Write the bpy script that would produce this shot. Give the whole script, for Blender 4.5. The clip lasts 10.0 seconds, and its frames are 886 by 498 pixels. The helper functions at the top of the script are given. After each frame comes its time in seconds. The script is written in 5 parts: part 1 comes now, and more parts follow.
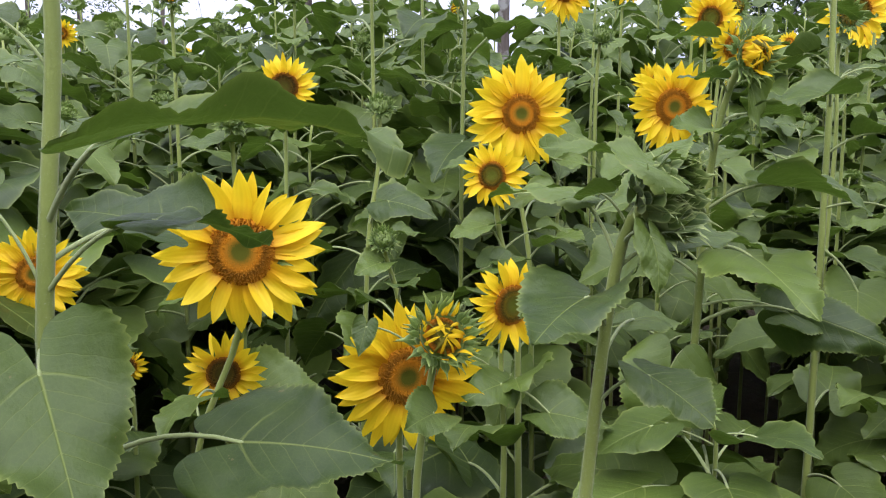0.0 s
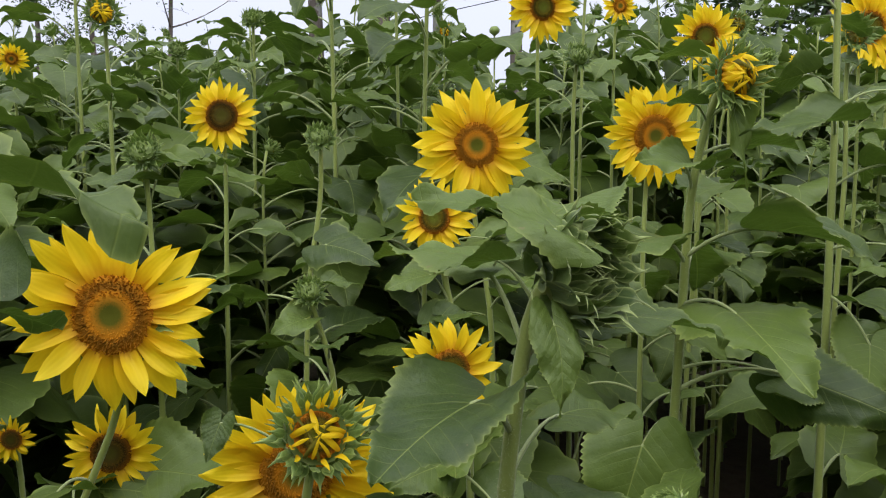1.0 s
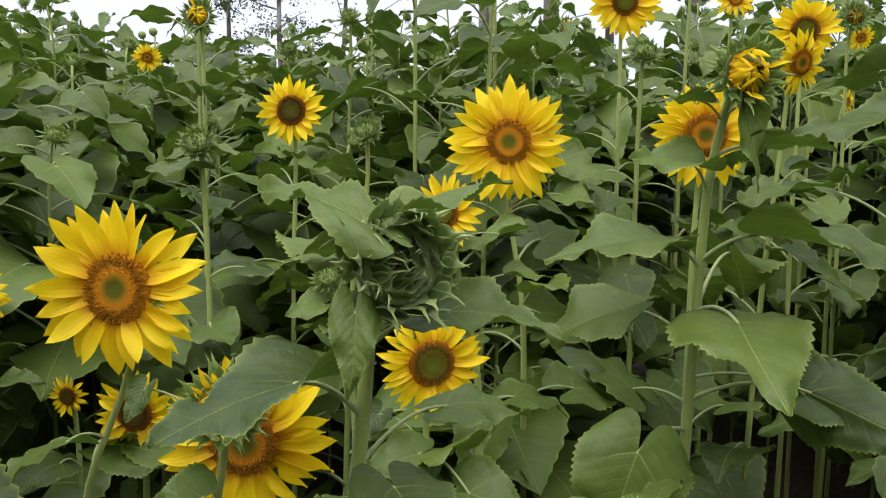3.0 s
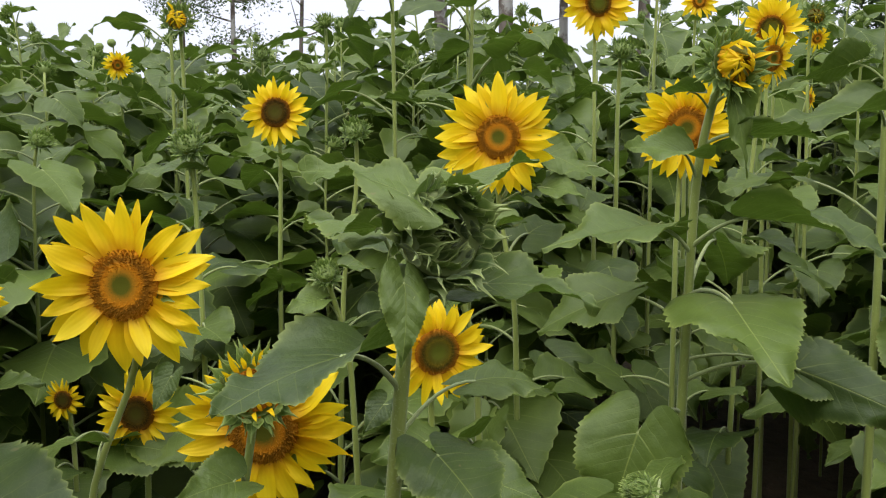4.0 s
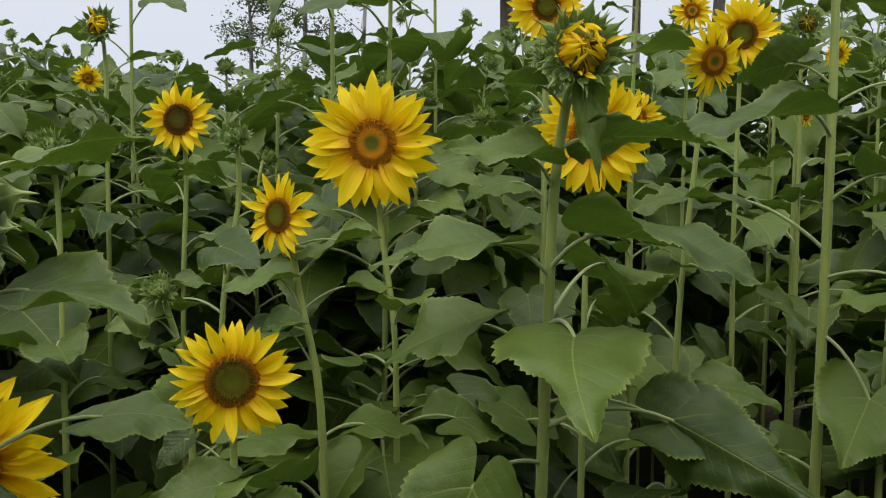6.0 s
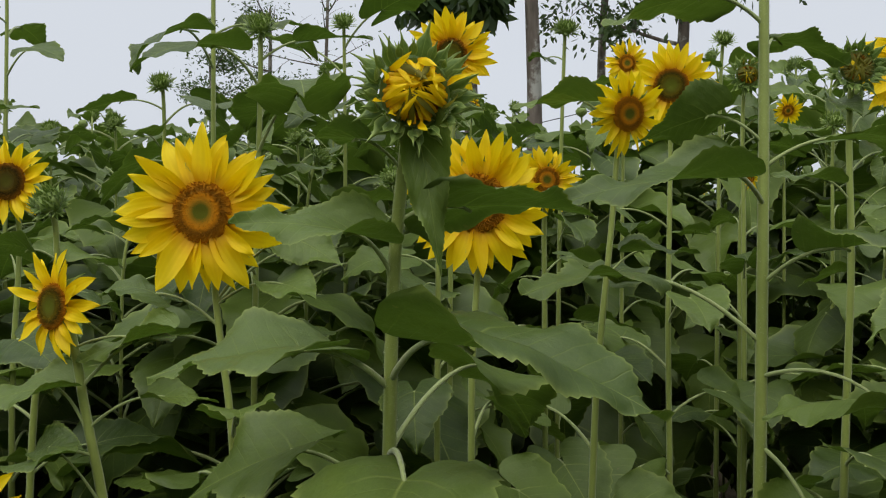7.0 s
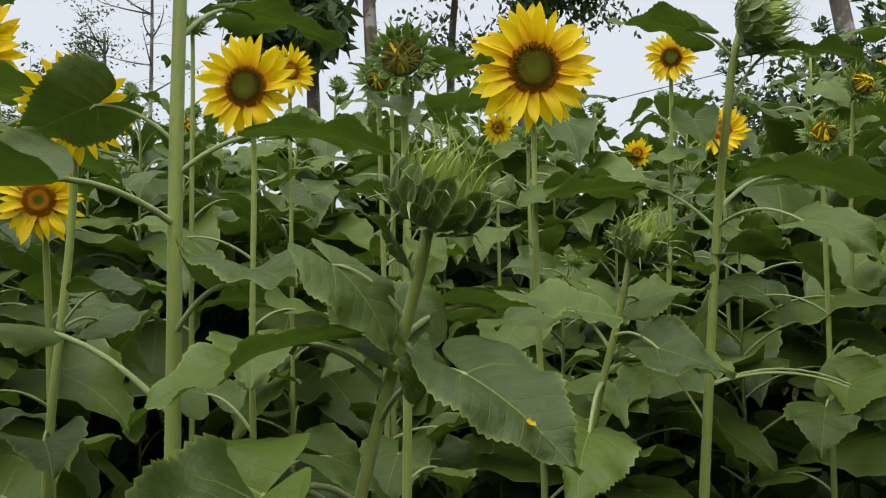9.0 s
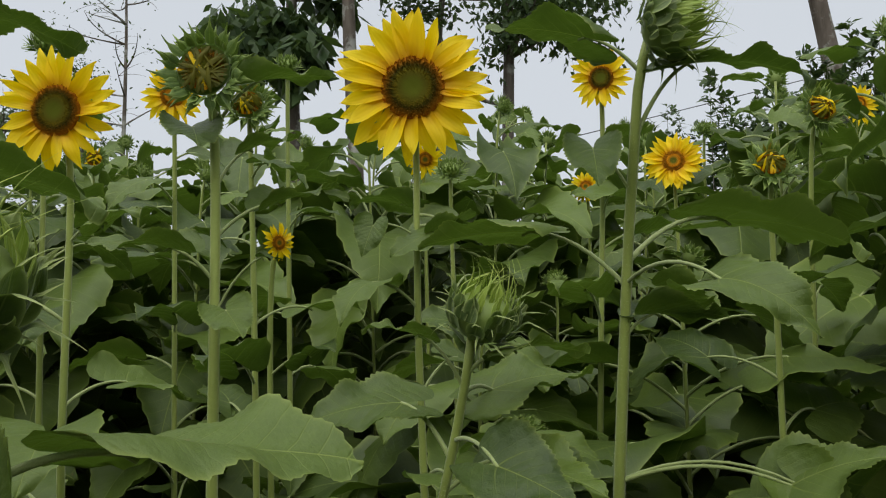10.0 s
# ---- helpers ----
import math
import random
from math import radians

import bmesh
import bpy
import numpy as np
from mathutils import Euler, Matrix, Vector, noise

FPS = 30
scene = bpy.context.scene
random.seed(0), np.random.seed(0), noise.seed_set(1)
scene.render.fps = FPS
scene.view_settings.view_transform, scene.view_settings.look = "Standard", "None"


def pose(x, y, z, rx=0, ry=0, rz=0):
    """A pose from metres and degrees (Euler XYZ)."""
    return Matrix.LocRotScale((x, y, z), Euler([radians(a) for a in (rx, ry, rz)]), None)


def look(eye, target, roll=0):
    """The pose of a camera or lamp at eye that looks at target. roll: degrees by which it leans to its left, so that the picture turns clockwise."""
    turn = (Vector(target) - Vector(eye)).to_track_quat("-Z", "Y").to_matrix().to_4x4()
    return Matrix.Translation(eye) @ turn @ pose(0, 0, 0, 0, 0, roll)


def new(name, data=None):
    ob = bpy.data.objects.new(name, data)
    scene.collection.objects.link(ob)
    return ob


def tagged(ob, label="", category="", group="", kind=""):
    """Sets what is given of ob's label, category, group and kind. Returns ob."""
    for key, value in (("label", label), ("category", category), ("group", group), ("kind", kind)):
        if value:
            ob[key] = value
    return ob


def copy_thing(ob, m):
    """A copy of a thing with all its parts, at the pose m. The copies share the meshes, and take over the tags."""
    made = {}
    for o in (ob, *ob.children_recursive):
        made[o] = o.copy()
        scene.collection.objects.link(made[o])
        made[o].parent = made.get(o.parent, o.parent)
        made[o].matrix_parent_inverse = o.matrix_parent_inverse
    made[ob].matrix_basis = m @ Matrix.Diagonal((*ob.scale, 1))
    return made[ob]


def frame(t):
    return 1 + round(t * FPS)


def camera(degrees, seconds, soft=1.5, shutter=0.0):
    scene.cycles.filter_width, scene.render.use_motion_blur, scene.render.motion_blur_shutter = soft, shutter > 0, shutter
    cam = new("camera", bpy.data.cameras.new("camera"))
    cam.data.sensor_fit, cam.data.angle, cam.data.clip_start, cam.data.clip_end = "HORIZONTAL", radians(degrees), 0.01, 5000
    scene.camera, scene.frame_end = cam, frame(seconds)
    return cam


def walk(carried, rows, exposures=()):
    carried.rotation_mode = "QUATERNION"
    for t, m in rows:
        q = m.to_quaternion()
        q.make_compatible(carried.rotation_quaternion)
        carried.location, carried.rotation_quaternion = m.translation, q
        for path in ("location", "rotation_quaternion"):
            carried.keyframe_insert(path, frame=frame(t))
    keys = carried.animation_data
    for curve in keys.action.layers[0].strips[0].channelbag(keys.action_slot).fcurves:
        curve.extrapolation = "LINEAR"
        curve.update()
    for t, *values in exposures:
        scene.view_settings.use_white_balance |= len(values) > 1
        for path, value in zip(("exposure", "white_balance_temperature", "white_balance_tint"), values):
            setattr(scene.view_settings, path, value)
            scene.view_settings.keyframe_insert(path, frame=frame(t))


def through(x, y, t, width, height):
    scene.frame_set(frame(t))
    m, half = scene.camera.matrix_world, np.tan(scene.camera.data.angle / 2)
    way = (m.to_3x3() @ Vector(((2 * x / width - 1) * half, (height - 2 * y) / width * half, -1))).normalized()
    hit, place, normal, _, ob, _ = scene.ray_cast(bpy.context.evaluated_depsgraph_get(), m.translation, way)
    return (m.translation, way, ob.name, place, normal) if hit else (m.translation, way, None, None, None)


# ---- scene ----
cam = camera(55.2, 10.0, soft=1.15)
METRES, EYE, TILT, LEAN, TURN = 2.6, 1.4, -9.0, 0.0, 0.0
ROWS = [
    (0.0, 0.0, 0.0, 0.0, 0.0, 0.0, 0.0),
    (0.5, 0.0273, 0.0498, 0.0101, 0.86, 0.92, -0.13),
    (1.0, 0.0541, 0.0846, 0.0192, 1.47, 1.55, 0.05),
    (1.5, 0.1038, 0.115, 0.0175, 5.78, 1.53, 0.24),
    (2.0, 0.1604, 0.1285, 0.0157, 10.31, 0.99, -2.31),
    (2.5, 0.1681, 0.1088, 0.0234, 14.25, 0.62, -3.25),
    (4.0, 0.1367, 0.0729, 0.0069, 10.52, 1.86, -1.21),
    (4.5, 0.1873, 0.1086, 0.001, 10.67, 1.48, -2.31),
    (5.0, 0.2467, 0.1482, 0.0033, 14.73, 1.59, -3.9),
    (6.5, 0.2727, 0.2134, 0.0129, 16.23, 5.73, -3.2),
    (7.0, 0.2978, 0.2909, 0.0349, 14.66, 7.84, -2.65),
    (7.5, 0.3206, 0.3317, 0.044, 8.89, 8.58, -1.31),
    (8.0, 0.3743, 0.37, 0.043, 4.84, 8.65, 1.24),
    (8.5, 0.4452, 0.4253, 0.0544, 6.89, 9.86, 0.62),
    (9.0, 0.4905, 0.453, 0.0601, 7.33, 10.26, -0.28),
    (9.5, 0.5156, 0.495, 0.0618, 7.35, 10.56, -0.05),
    (10.0, 0.552, 0.5579, 0.0929, 7.17, 12.33, -0.04),
]
walk(cam, [(t, pose(0, 0, EYE, TILT, LEAN, TURN) @ pose(METRES * x, METRES * y, METRES * z, 90 + pitch, roll, yaw)) for t, x, y, z, yaw, pitch, roll in ROWS],
     [(0.0, 0.80, 5750, 20), (0.5, 0.50, 5900, 16), (1.0, 0.35, 6050, 13), (1.5, 0.37, 6100, 12), (2.0, 0.53, 6120, 12), (2.5, 0.54, 6150, 12), (4.0, 0.52, 6250, 11), (4.5, 0.60, 6250, 9), (5.0, 0.42, 6250, 8),
      (6.5, 0.0, 6450, 5), (7.5, -0.05, 6500, 4), (8.0, 0.14, 6500, 4), (9.0, 0.13, 6480, 3), (9.5, 0.11, 6450, 2), (10.0, -0.10, 6520, 3)])


# ---- world and sun: bright overcast sky ----
SUN_ELEV, SUN_AZ = radians(68), radians(195)
world = bpy.data.worlds.new("overcast")
scene.world = world
world.use_nodes = True
wt = world.node_tree
wt.nodes.clear()
sky = wt.nodes.new("ShaderNodeTexSky")
sky.sky_type, sky.sun_disc = "NISHITA", False
sky.sun_elevation, sky.sun_rotation = SUN_ELEV, SUN_AZ
sky.air_density, sky.dust_density, sky.ozone_density = 1.0, 4.0, 1.0
cloud = wt.nodes.new("ShaderNodeHueSaturation")
cloud.inputs["Saturation"].default_value = 0.16
veil = wt.nodes.new("ShaderNodeMixRGB")
veil.inputs[0].default_value = 0.75
veil.inputs[2].default_value = (8.45, 8.65, 9.8, 1)
bg = wt.nodes.new("ShaderNodeBackground")
bg.inputs[1].default_value = 0.098
wo = wt.nodes.new("ShaderNodeOutputWorld")
wt.links.new(sky.outputs[0], cloud.inputs["Color"])
wt.links.new(cloud.outputs[0], veil.inputs[1])
wt.links.new(veil.outputs[0], bg.inputs[0])
wt.links.new(bg.outputs[0], wo.inputs[0])

sun = new("sun", bpy.data.lights.new("sun", "SUN"))
sun.data.energy, sun.data.angle, sun.data.color = 3.25, radians(85), (1.0, 0.97, 0.90)
sun.matrix_world = look((0, 0, 20), (-math.sin(SUN_AZ) * 12, -math.cos(SUN_AZ) * 12, 20 - 12 * math.tan(SUN_ELEV)))


# ---- materials ----
class Nodes:
    """A small builder of node materials."""

    def __init__(self, name):
        self.mat = bpy.data.materials.new(name)
        self.mat.use_nodes = True
        self.nt = self.mat.node_tree
        self.nt.nodes.clear()
        self.out = self.nt.nodes.new("ShaderNodeOutputMaterial")

    def add(self, kind, inputs=None, **props):
        n = self.nt.nodes.new(kind)
        for k, v in props.items():
            setattr(n, k, v)
        for k, v in (inputs or {}).items():
            if isinstance(v, bpy.types.NodeSocket):
                self.nt.links.new(v, n.inputs[k])
            else:
                n.inputs[k].default_value = v
        return n

    def math(self, op, a, b=0.0, c=0.0):
        n = self.add("ShaderNodeMath", {0: a, 1: b, 2: c}, operation=op)
        return n.outputs[0]

    def ramp(self, fac, stops):
        n = self.add("ShaderNodeValToRGB", {0: fac})
        e = n.color_ramp.elements
        while len(e) < len(stops):
            e.new(0.5)
        for el, (p, c) in zip(e, stops):
            el.position, el.color = p, (*c, 1)
        return n.outputs[0]

    def noise(self, scale, detail=4.0, vec=None, rough=0.55):
        i = {"Scale": scale, "Detail": detail, "Roughness": rough}
        if vec is not None:
            i["Vector"] = vec
        return self.add("ShaderNodeTexNoise", i).outputs[0]

    def mix(self, fac, a, b, blend="MIX"):
        return self.add("ShaderNodeMixRGB", {0: fac, 1: a, 2: b}, blend_type=blend).outputs[0]

    def finish(self, colour, rough, bump=None, strength=0.3, dist=0.002, through=0.0, through_colour=None, sheen=0.0, spec=0.5):
        p = {"Base Color": colour, "Roughness": rough, "Specular IOR Level": spec, "Sheen Weight": sheen}
        if bump is not None:
            b = self.add("ShaderNodeBump", {"Height": bump, "Strength": strength, "Distance": dist})
            p["Normal"] = b.outputs[0]
        s = self.add("ShaderNodeBsdfPrincipled", p).outputs[0]
        if through:
            t = self.add("ShaderNodeBsdfTranslucent", {"Color": through_colour if through_colour is not None else colour})
            s = self.add("ShaderNodeMixShader", {0: through, 1: s, 2: t.outputs[0]}).outputs[0]
        self.nt.links.new(s, self.out.inputs[0])
        return self.mat


def leaf_material(name, low, high, vein):
    m = Nodes(name)
    uv = m.add("ShaderNodeUVMap", uv_map="UVMap").outputs[0]
    sep = m.add("ShaderNodeSeparateXYZ", {0: uv})
    x = m.math("ABSOLUTE", m.math("SUBTRACT", sep.outputs[0], 0.5))
    y = sep.outputs[1]
    rnd = m.add("ShaderNodeObjectInfo").outputs["Random"]
    isl = m.add("ShaderNodeNewGeometry").outputs["Random Per Island"]
    rnd = m.math("FRACT", m.math("ADD", rnd, isl))
    # side veins run forward from the midrib
    wob = m.math("MULTIPLY", m.noise(5.0, 2.0, uv), 0.05)
    q = m.math("ADD", m.math("SUBTRACT", y, m.math("MULTIPLY", x, 0.75)), wob)
    fr = m.math("FRACT", m.math("DIVIDE", q, 0.135))
    tri = m.math("ABSOLUTE", m.math("SUBTRACT", fr, 0.5))
    side = m.math("SMOOTH_MIN", m.math("MULTIPLY", m.math("SUBTRACT", tri, 0.455), 26.0), 1.0, 0.1)
    side = m.math("MAXIMUM", side, 0.0)
    side = m.math("MULTIPLY", side, m.math("MAXIMUM", m.math("SUBTRACT", 0.42, m.math("MULTIPLY", x, 1.0)), 0.0))
    pair = m.math("ABSOLUTE", m.math("SUBTRACT", y, m.math("MULTIPLY", x, m.math("ADD", 0.5, m.math("MULTIPLY", x, 0.9)))))
    pair = m.math("MAXIMUM", m.math("SUBTRACT", 1.0, m.math("MULTIPLY", pair, 75.0)), 0.0)
    side = m.math("ADD", side, m.math("MULTIPLY", pair, m.math("MAXIMUM", m.math("SUBTRACT", 0.9, m.math("MULTIPLY", x, 2.4)), 0.0)))
    mid = m.math("MAXIMUM", m.math("SUBTRACT", 1.15, m.math("MULTIPLY", x, m.math("ADD", 75.0, m.math("MULTIPLY", y, 130.0)))), 0.0)
    veins = m.math("MINIMUM", m.math("ADD", mid, side), 1.0)
    fine = m.add("ShaderNodeTexVoronoi", {"Vector": uv, "Scale": 26.0}, feature="DISTANCE_TO_EDGE").outputs[0]
    net = m.math("MAXIMUM", m.math("SUBTRACT", 0.07, fine), 0.0)
    obj = m.add("ShaderNodeTexCoord").outputs["Object"]
    blotch = m.noise(3.5, 5.0, obj, 0.6)
    grain = m.noise(60.0, 3.0, obj)
    tone = m.math("ADD", m.math("MULTIPLY", blotch, 0.55), m.math("MULTIPLY", rnd, 0.62))
    col = m.ramp(tone, [(0.25, low), (0.85, high)])
    col = m.mix(m.math("MULTIPLY", net, 0.7), col, (*vein, 1))
    col = m.mix(m.math("MULTIPLY", veins, 0.52), col, (*vein, 1))
    rim = m.add("ShaderNodeSeparateXYZ", {0: m.add("ShaderNodeUVMap", uv_map="Rim").outputs[0]}).outputs[0]
    rim = m.math("POWER", m.math("MINIMUM", rim, 1.0), 26.0)
    col = m.mix(m.math("MULTIPLY", rim, 0.55), col, (*vein, 1))
    spot = m.math("GREATER_THAN", m.noise(11.0, 3.0, obj), 0.735)
    col = m.mix(m.math("MULTIPLY", spot, 0.55), col, (0.16, 0.13, 0.05, 1))
    h = m.math("ADD", m.math("MULTIPLY", tri, -0.3), m.math("MULTIPLY", grain, 0.12))
    h = m.math("ADD", h, m.math("ADD", m.math("MULTIPLY", veins, -0.35), m.math("MULTIPLY", fine, 0.12)))
    h = m.math("ADD", h, m.math("MULTIPLY", m.math("ADD", blotch, m.math("MULTIPLY", m.noise(9.0, 2.0, obj), 0.4)), 1.2))
    thr = m.mix(0.5, col, (0.20, 0.36, 0.03, 1))
    return m.finish(col, m.math("ADD", 0.42, m.math("MULTIPLY", grain, 0.16)), h, 0.5, 0.004, 0.17, thr, 0.0, 0.33)


def bract_material(name, low, high, rim):
    """Green bracts with a pale hairy margin and a pale point."""
    m = Nodes(name)
    uv = m.add("ShaderNodeUVMap", uv_map="UVMap").outputs[0]
    sep = m.add("ShaderNodeSeparateXYZ", {0: uv})
    x = m.math("MULTIPLY", m.math("ABSOLUTE", m.math("SUBTRACT", sep.outputs[0], 0.5)), 2.0)
    rnd = m.add("ShaderNodeObjectInfo").outputs["Random"]
    n = m.noise(6.0, 4.0, uv)
    col = m.ramp(m.math("ADD", m.math("MULTIPLY", n, 0.6), m.math("MULTIPLY", rnd, 0.4)), [(0.25, low), (0.8, high)])
    edge = m.math("POWER", x, 7.0)
    tip = m.math("MINIMUM", m.math("MAXIMUM", m.math("MULTIPLY", m.math("SUBTRACT", sep.outputs[1], 0.42), 2.6), 0.0), 1.0)
    col = m.mix(m.math("MINIMUM", m.math("ADD", m.math("MULTIPLY", edge, 0.75), m.math("MULTIPLY", tip, 0.62)), 0.85), col, (*rim, 1))
    mid = m.math("MAXIMUM", m.math("SUBTRACT", 1.0, m.math("MULTIPLY", x, 12.0)), 0.0)
    col = m.mix(m.math("MULTIPLY", mid, 0.3), col, (*rim, 1))
    return m.finish(col, 0.5, n, 0.4, 0.002, 0.2, m.mix(0.5, col, (0.20, 0.34, 0.03, 1)), 0.1, 0.35)


def stem_material(name, low, high):
    m = Nodes(name)
    obj = m.add("ShaderNodeTexCoord").outputs["Object"]
    stretch = m.add("ShaderNodeMapping", {"Vector": obj, "Scale": (90.0, 90.0, 6.0)}).outputs[0]
    streak = m.noise(1.0, 3.0, stretch)
    blotch = m.noise(9.0, 4.0, obj)
    hair = m.noise(420.0, 2.0, obj)
    rnd = m.add("ShaderNodeObjectInfo").outputs["Random"]
    tone = m.math("ADD", m.math("MULTIPLY", streak, 0.55), m.math("ADD", m.math("MULTIPLY", blotch, 0.3), m.math("MULTIPLY", rnd, 0.12)))
    col = m.ramp(tone, [(0.25, low), (0.75, high)])
    col = m.mix(m.math("MULTIPLY", hair, 0.2), col, (0.36, 0.42, 0.16, 1))
    h = m.math("ADD", streak, hair)
    return m.finish(col, 0.55, h, 0.35, 0.002, 0.06, None, 0.3, 0.4)


def petal_material(name, root, body, tip, old=(0.74, 0.43, 0.004)):
    m = Nodes(name)
    uv = m.add("ShaderNodeUVMap", uv_map="UVMap").outputs[0]
    sep = m.add("ShaderNodeSeparateXYZ", {0: uv})
    rnd = m.add("ShaderNodeObjectInfo").outputs["Random"]
    isl = m.add("ShaderNodeNewGeometry").outputs["Random Per Island"]
    rnd = m.math("FRACT", m.math("ADD", rnd, isl))
    n = m.noise(4.0, 3.0, uv)
    v = m.math("ADD", sep.outputs[1], m.math("MULTIPLY", m.math("SUBTRACT", n, 0.5), 0.25))
    col = m.ramp(v, [(0.0, root), (0.32, body), (1.0, tip)])
    lines = m.math("SINE", m.math("ADD", m.math("MULTIPLY", sep.outputs[0], 27.0), m.math("MULTIPLY", n, 4.0)))
    col = m.mix(m.math("MULTIPLY", rnd, 0.35), col, (*old, 1))
    col = m.mix(m.math("MULTIPLY", m.math("ADD", lines, 1.0), 0.045), col, (old[0] * 0.8, old[1] * 0.77, 0.0, 1))
    return m.finish(col, 0.5, lines, 0.14, 0.0010, 0.42, None, 0.0, 0.22)


def disc_material(name, centre, mid, rim):
    m = Nodes(name)
    uv = m.add("ShaderNodeUVMap", uv_map="UVMap").outputs[0]
    sep = m.add("ShaderNodeSeparateXYZ", {0: uv})
    isl = m.add("ShaderNodeNewGeometry").outputs["Random Per Island"]
    v = m.math("ADD", sep.outputs[0], m.math("MULTIPLY", m.math("SUBTRACT", isl, 0.5), 0.16))
    col = m.ramp(v, [(0.24, centre), (0.42, mid), (0.56, (mid[0] * 1.5, mid[1] * 1.4, mid[2])), (0.70, (mid[0] * 0.6, mid[1] * 0.6, mid[2])), (0.97, rim)])
    tip = m.math("MULTIPLY", sep.outputs[1], 0.30)
    col = m.mix(tip, col, (0.62, 0.30, 0.02, 1))
    return m.finish(col, 0.9, m.noise(300.0, 2.0), 0.3, 0.001, 0.0, None, 0.0, 0.04)


PETAL_GREEN = petal_material("petal_unripe", (0.07, 0.08, 0.012), (0.13, 0.13, 0.015), (0.20, 0.18, 0.015), (0.16, 0.13, 0.01))
STALK = stem_material("stalk_pale", (0.19, 0.24, 0.07), (0.33, 0.38, 0.14))
LEAF = leaf_material("leaf_green", (0.027, 0.048, 0.0075), (0.088, 0.130, 0.019), (0.26, 0.31, 0.07))
STEM = stem_material("stem_green", (0.16, 0.20, 0.03), (0.28, 0.33, 0.06))
BRACT = bract_material("bract_green", (0.055, 0.10, 0.015), (0.125, 0.19, 0.03), (0.34, 0.42, 0.11))
BRACT_PALE = bract_material("bract_pale", (0.17, 0.25, 0.03), (0.30, 0.39, 0.05), (0.50, 0.57, 0.15))
BRACT_DARK = bract_material("bract_dark", (0.035, 0.062, 0.012), (0.085, 0.125, 0.022), (0.40, 0.46, 0.16))
PETAL = petal_material("petal_yellow", (0.70, 0.32, 0.004), (0.90, 0.66, 0.005), (0.93, 0.72, 0.010))
DISC = disc_material("disc_brown", (0.082, 0.084, 0.009), (0.36, 0.155, 0.010), (0.42, 0.17, 0.008))
DISC_GREEN = disc_material("disc_green", (0.085, 0.095, 0.010), (0.085, 0.075, 0.009), (0.36, 0.13, 0.008))
DISC_DARK = disc_material("disc_dark", (0.060, 0.055, 0.008), (0.055, 0.040, 0.008), (0.22, 0.085, 0.008))


def soil_material():
    m = Nodes("soil")
    obj = m.add("ShaderNodeTexCoord").outputs["Object"]
    big, small = m.noise(1.7, 6.0, obj), m.noise(24.0, 5.0, obj)
    col = m.ramp(m.math("ADD", m.math("MULTIPLY", big, 0.6), m.math("MULTIPLY", small, 0.4)),
                 [(0.3, (0.045, 0.033, 0.022)), (0.55, (0.11, 0.082, 0.052)), (0.75, (0.075, 0.085, 0.035))])
    return m.finish(col, 0.95, small, 0.8, 0.03, spec=0.2)


def bark_material():
    m = Nodes("bark")
    obj = m.add("ShaderNodeTexCoord").outputs["Object"]
    st = m.add("ShaderNodeMapping", {"Vector": obj, "Scale": (6.0, 6.0, 1.2)}).outputs[0]
    a, b = m.noise(2.0, 6.0, st), m.noise(1.1, 3.0, obj)
    col = m.ramp(m.math("ADD", m.math("MULTIPLY", a, 0.7), m.math("MULTIPLY", b, 0.3)),
                 [(0.3, (0.045, 0.035, 0.028)), (0.6, (0.15, 0.125, 0.105)), (0.8, (0.26, 0.24, 0.21))])
    lichen = m.ramp(m.noise(2.6, 5.0, obj, 0.65), [(0.52, (0, 0, 0)), (0.6, (1, 1, 1))])
    col = m.mix(m.math("MULTIPLY", lichen, 0.8), col, (0.34, 0.34, 0.31, 1))
    return m.finish(col, 0.9, a, 0.8, 0.03, spec=0.2)


def foliage_material(name, low, high):
    m = Nodes(name)
    isl = m.add("ShaderNodeNewGeometry").outputs["Random Per Island"]
    col = m.ramp(isl, [(0.0, low), (1.0, high)])
    return m.finish(col, 0.5, None, 0, 0, 0.25, m.mix(0.5, col, (0.16, 0.26, 0.03, 1)), 0.0, 0.4)


HAIR = stem_material("hair_pale", (0.38, 0.44, 0.22), (0.50, 0.56, 0.32))
SOIL, BARK = soil_material(), bark_material()
TREE_LEAF = foliage_material("tree_leaf", (0.022, 0.045, 0.016), (0.07, 0.11, 0.035))


# ---- mesh helpers ----
def link(name, mesh, parent=None, m=None, label=""):
    """Links a mesh as one part under a thing or part, at the pose m within it."""
    ob = new(name, mesh)
    ob.parent = parent
    if m is not None:
        ob.matrix_basis = m
    return tagged(ob, label) if label else ob


def from_grid(name, rows, mats, uvs=None, closed=False):
    """A mesh from rows of points; closed joins the ends of each row."""
    n = len(rows[0])
    verts = [p for r in rows for p in r]
    faces, fuv = [], []
    for i in range(len(rows) - 1):
        for j in range(n if closed else n - 1):
            k = (j + 1) % n
            faces.append((i * n + j, i * n + k, (i + 1) * n + k, (i + 1) * n + j))
    me = bpy.data.meshes.new(name)
    me.from_pydata([tuple(v) for v in verts], [], faces)
    if uvs is not None:
        flat = [u for r in uvs for u in r]
        layer = me.uv_layers.new(name="UVMap")
        for loop in me.loops:
            layer.data[loop.index].uv = flat[loop.vertex_index]
    for mt in mats:
        me.materials.append(mt)
    me.polygons.foreach_set("use_smooth", [True] * len(me.polygons))
    return me


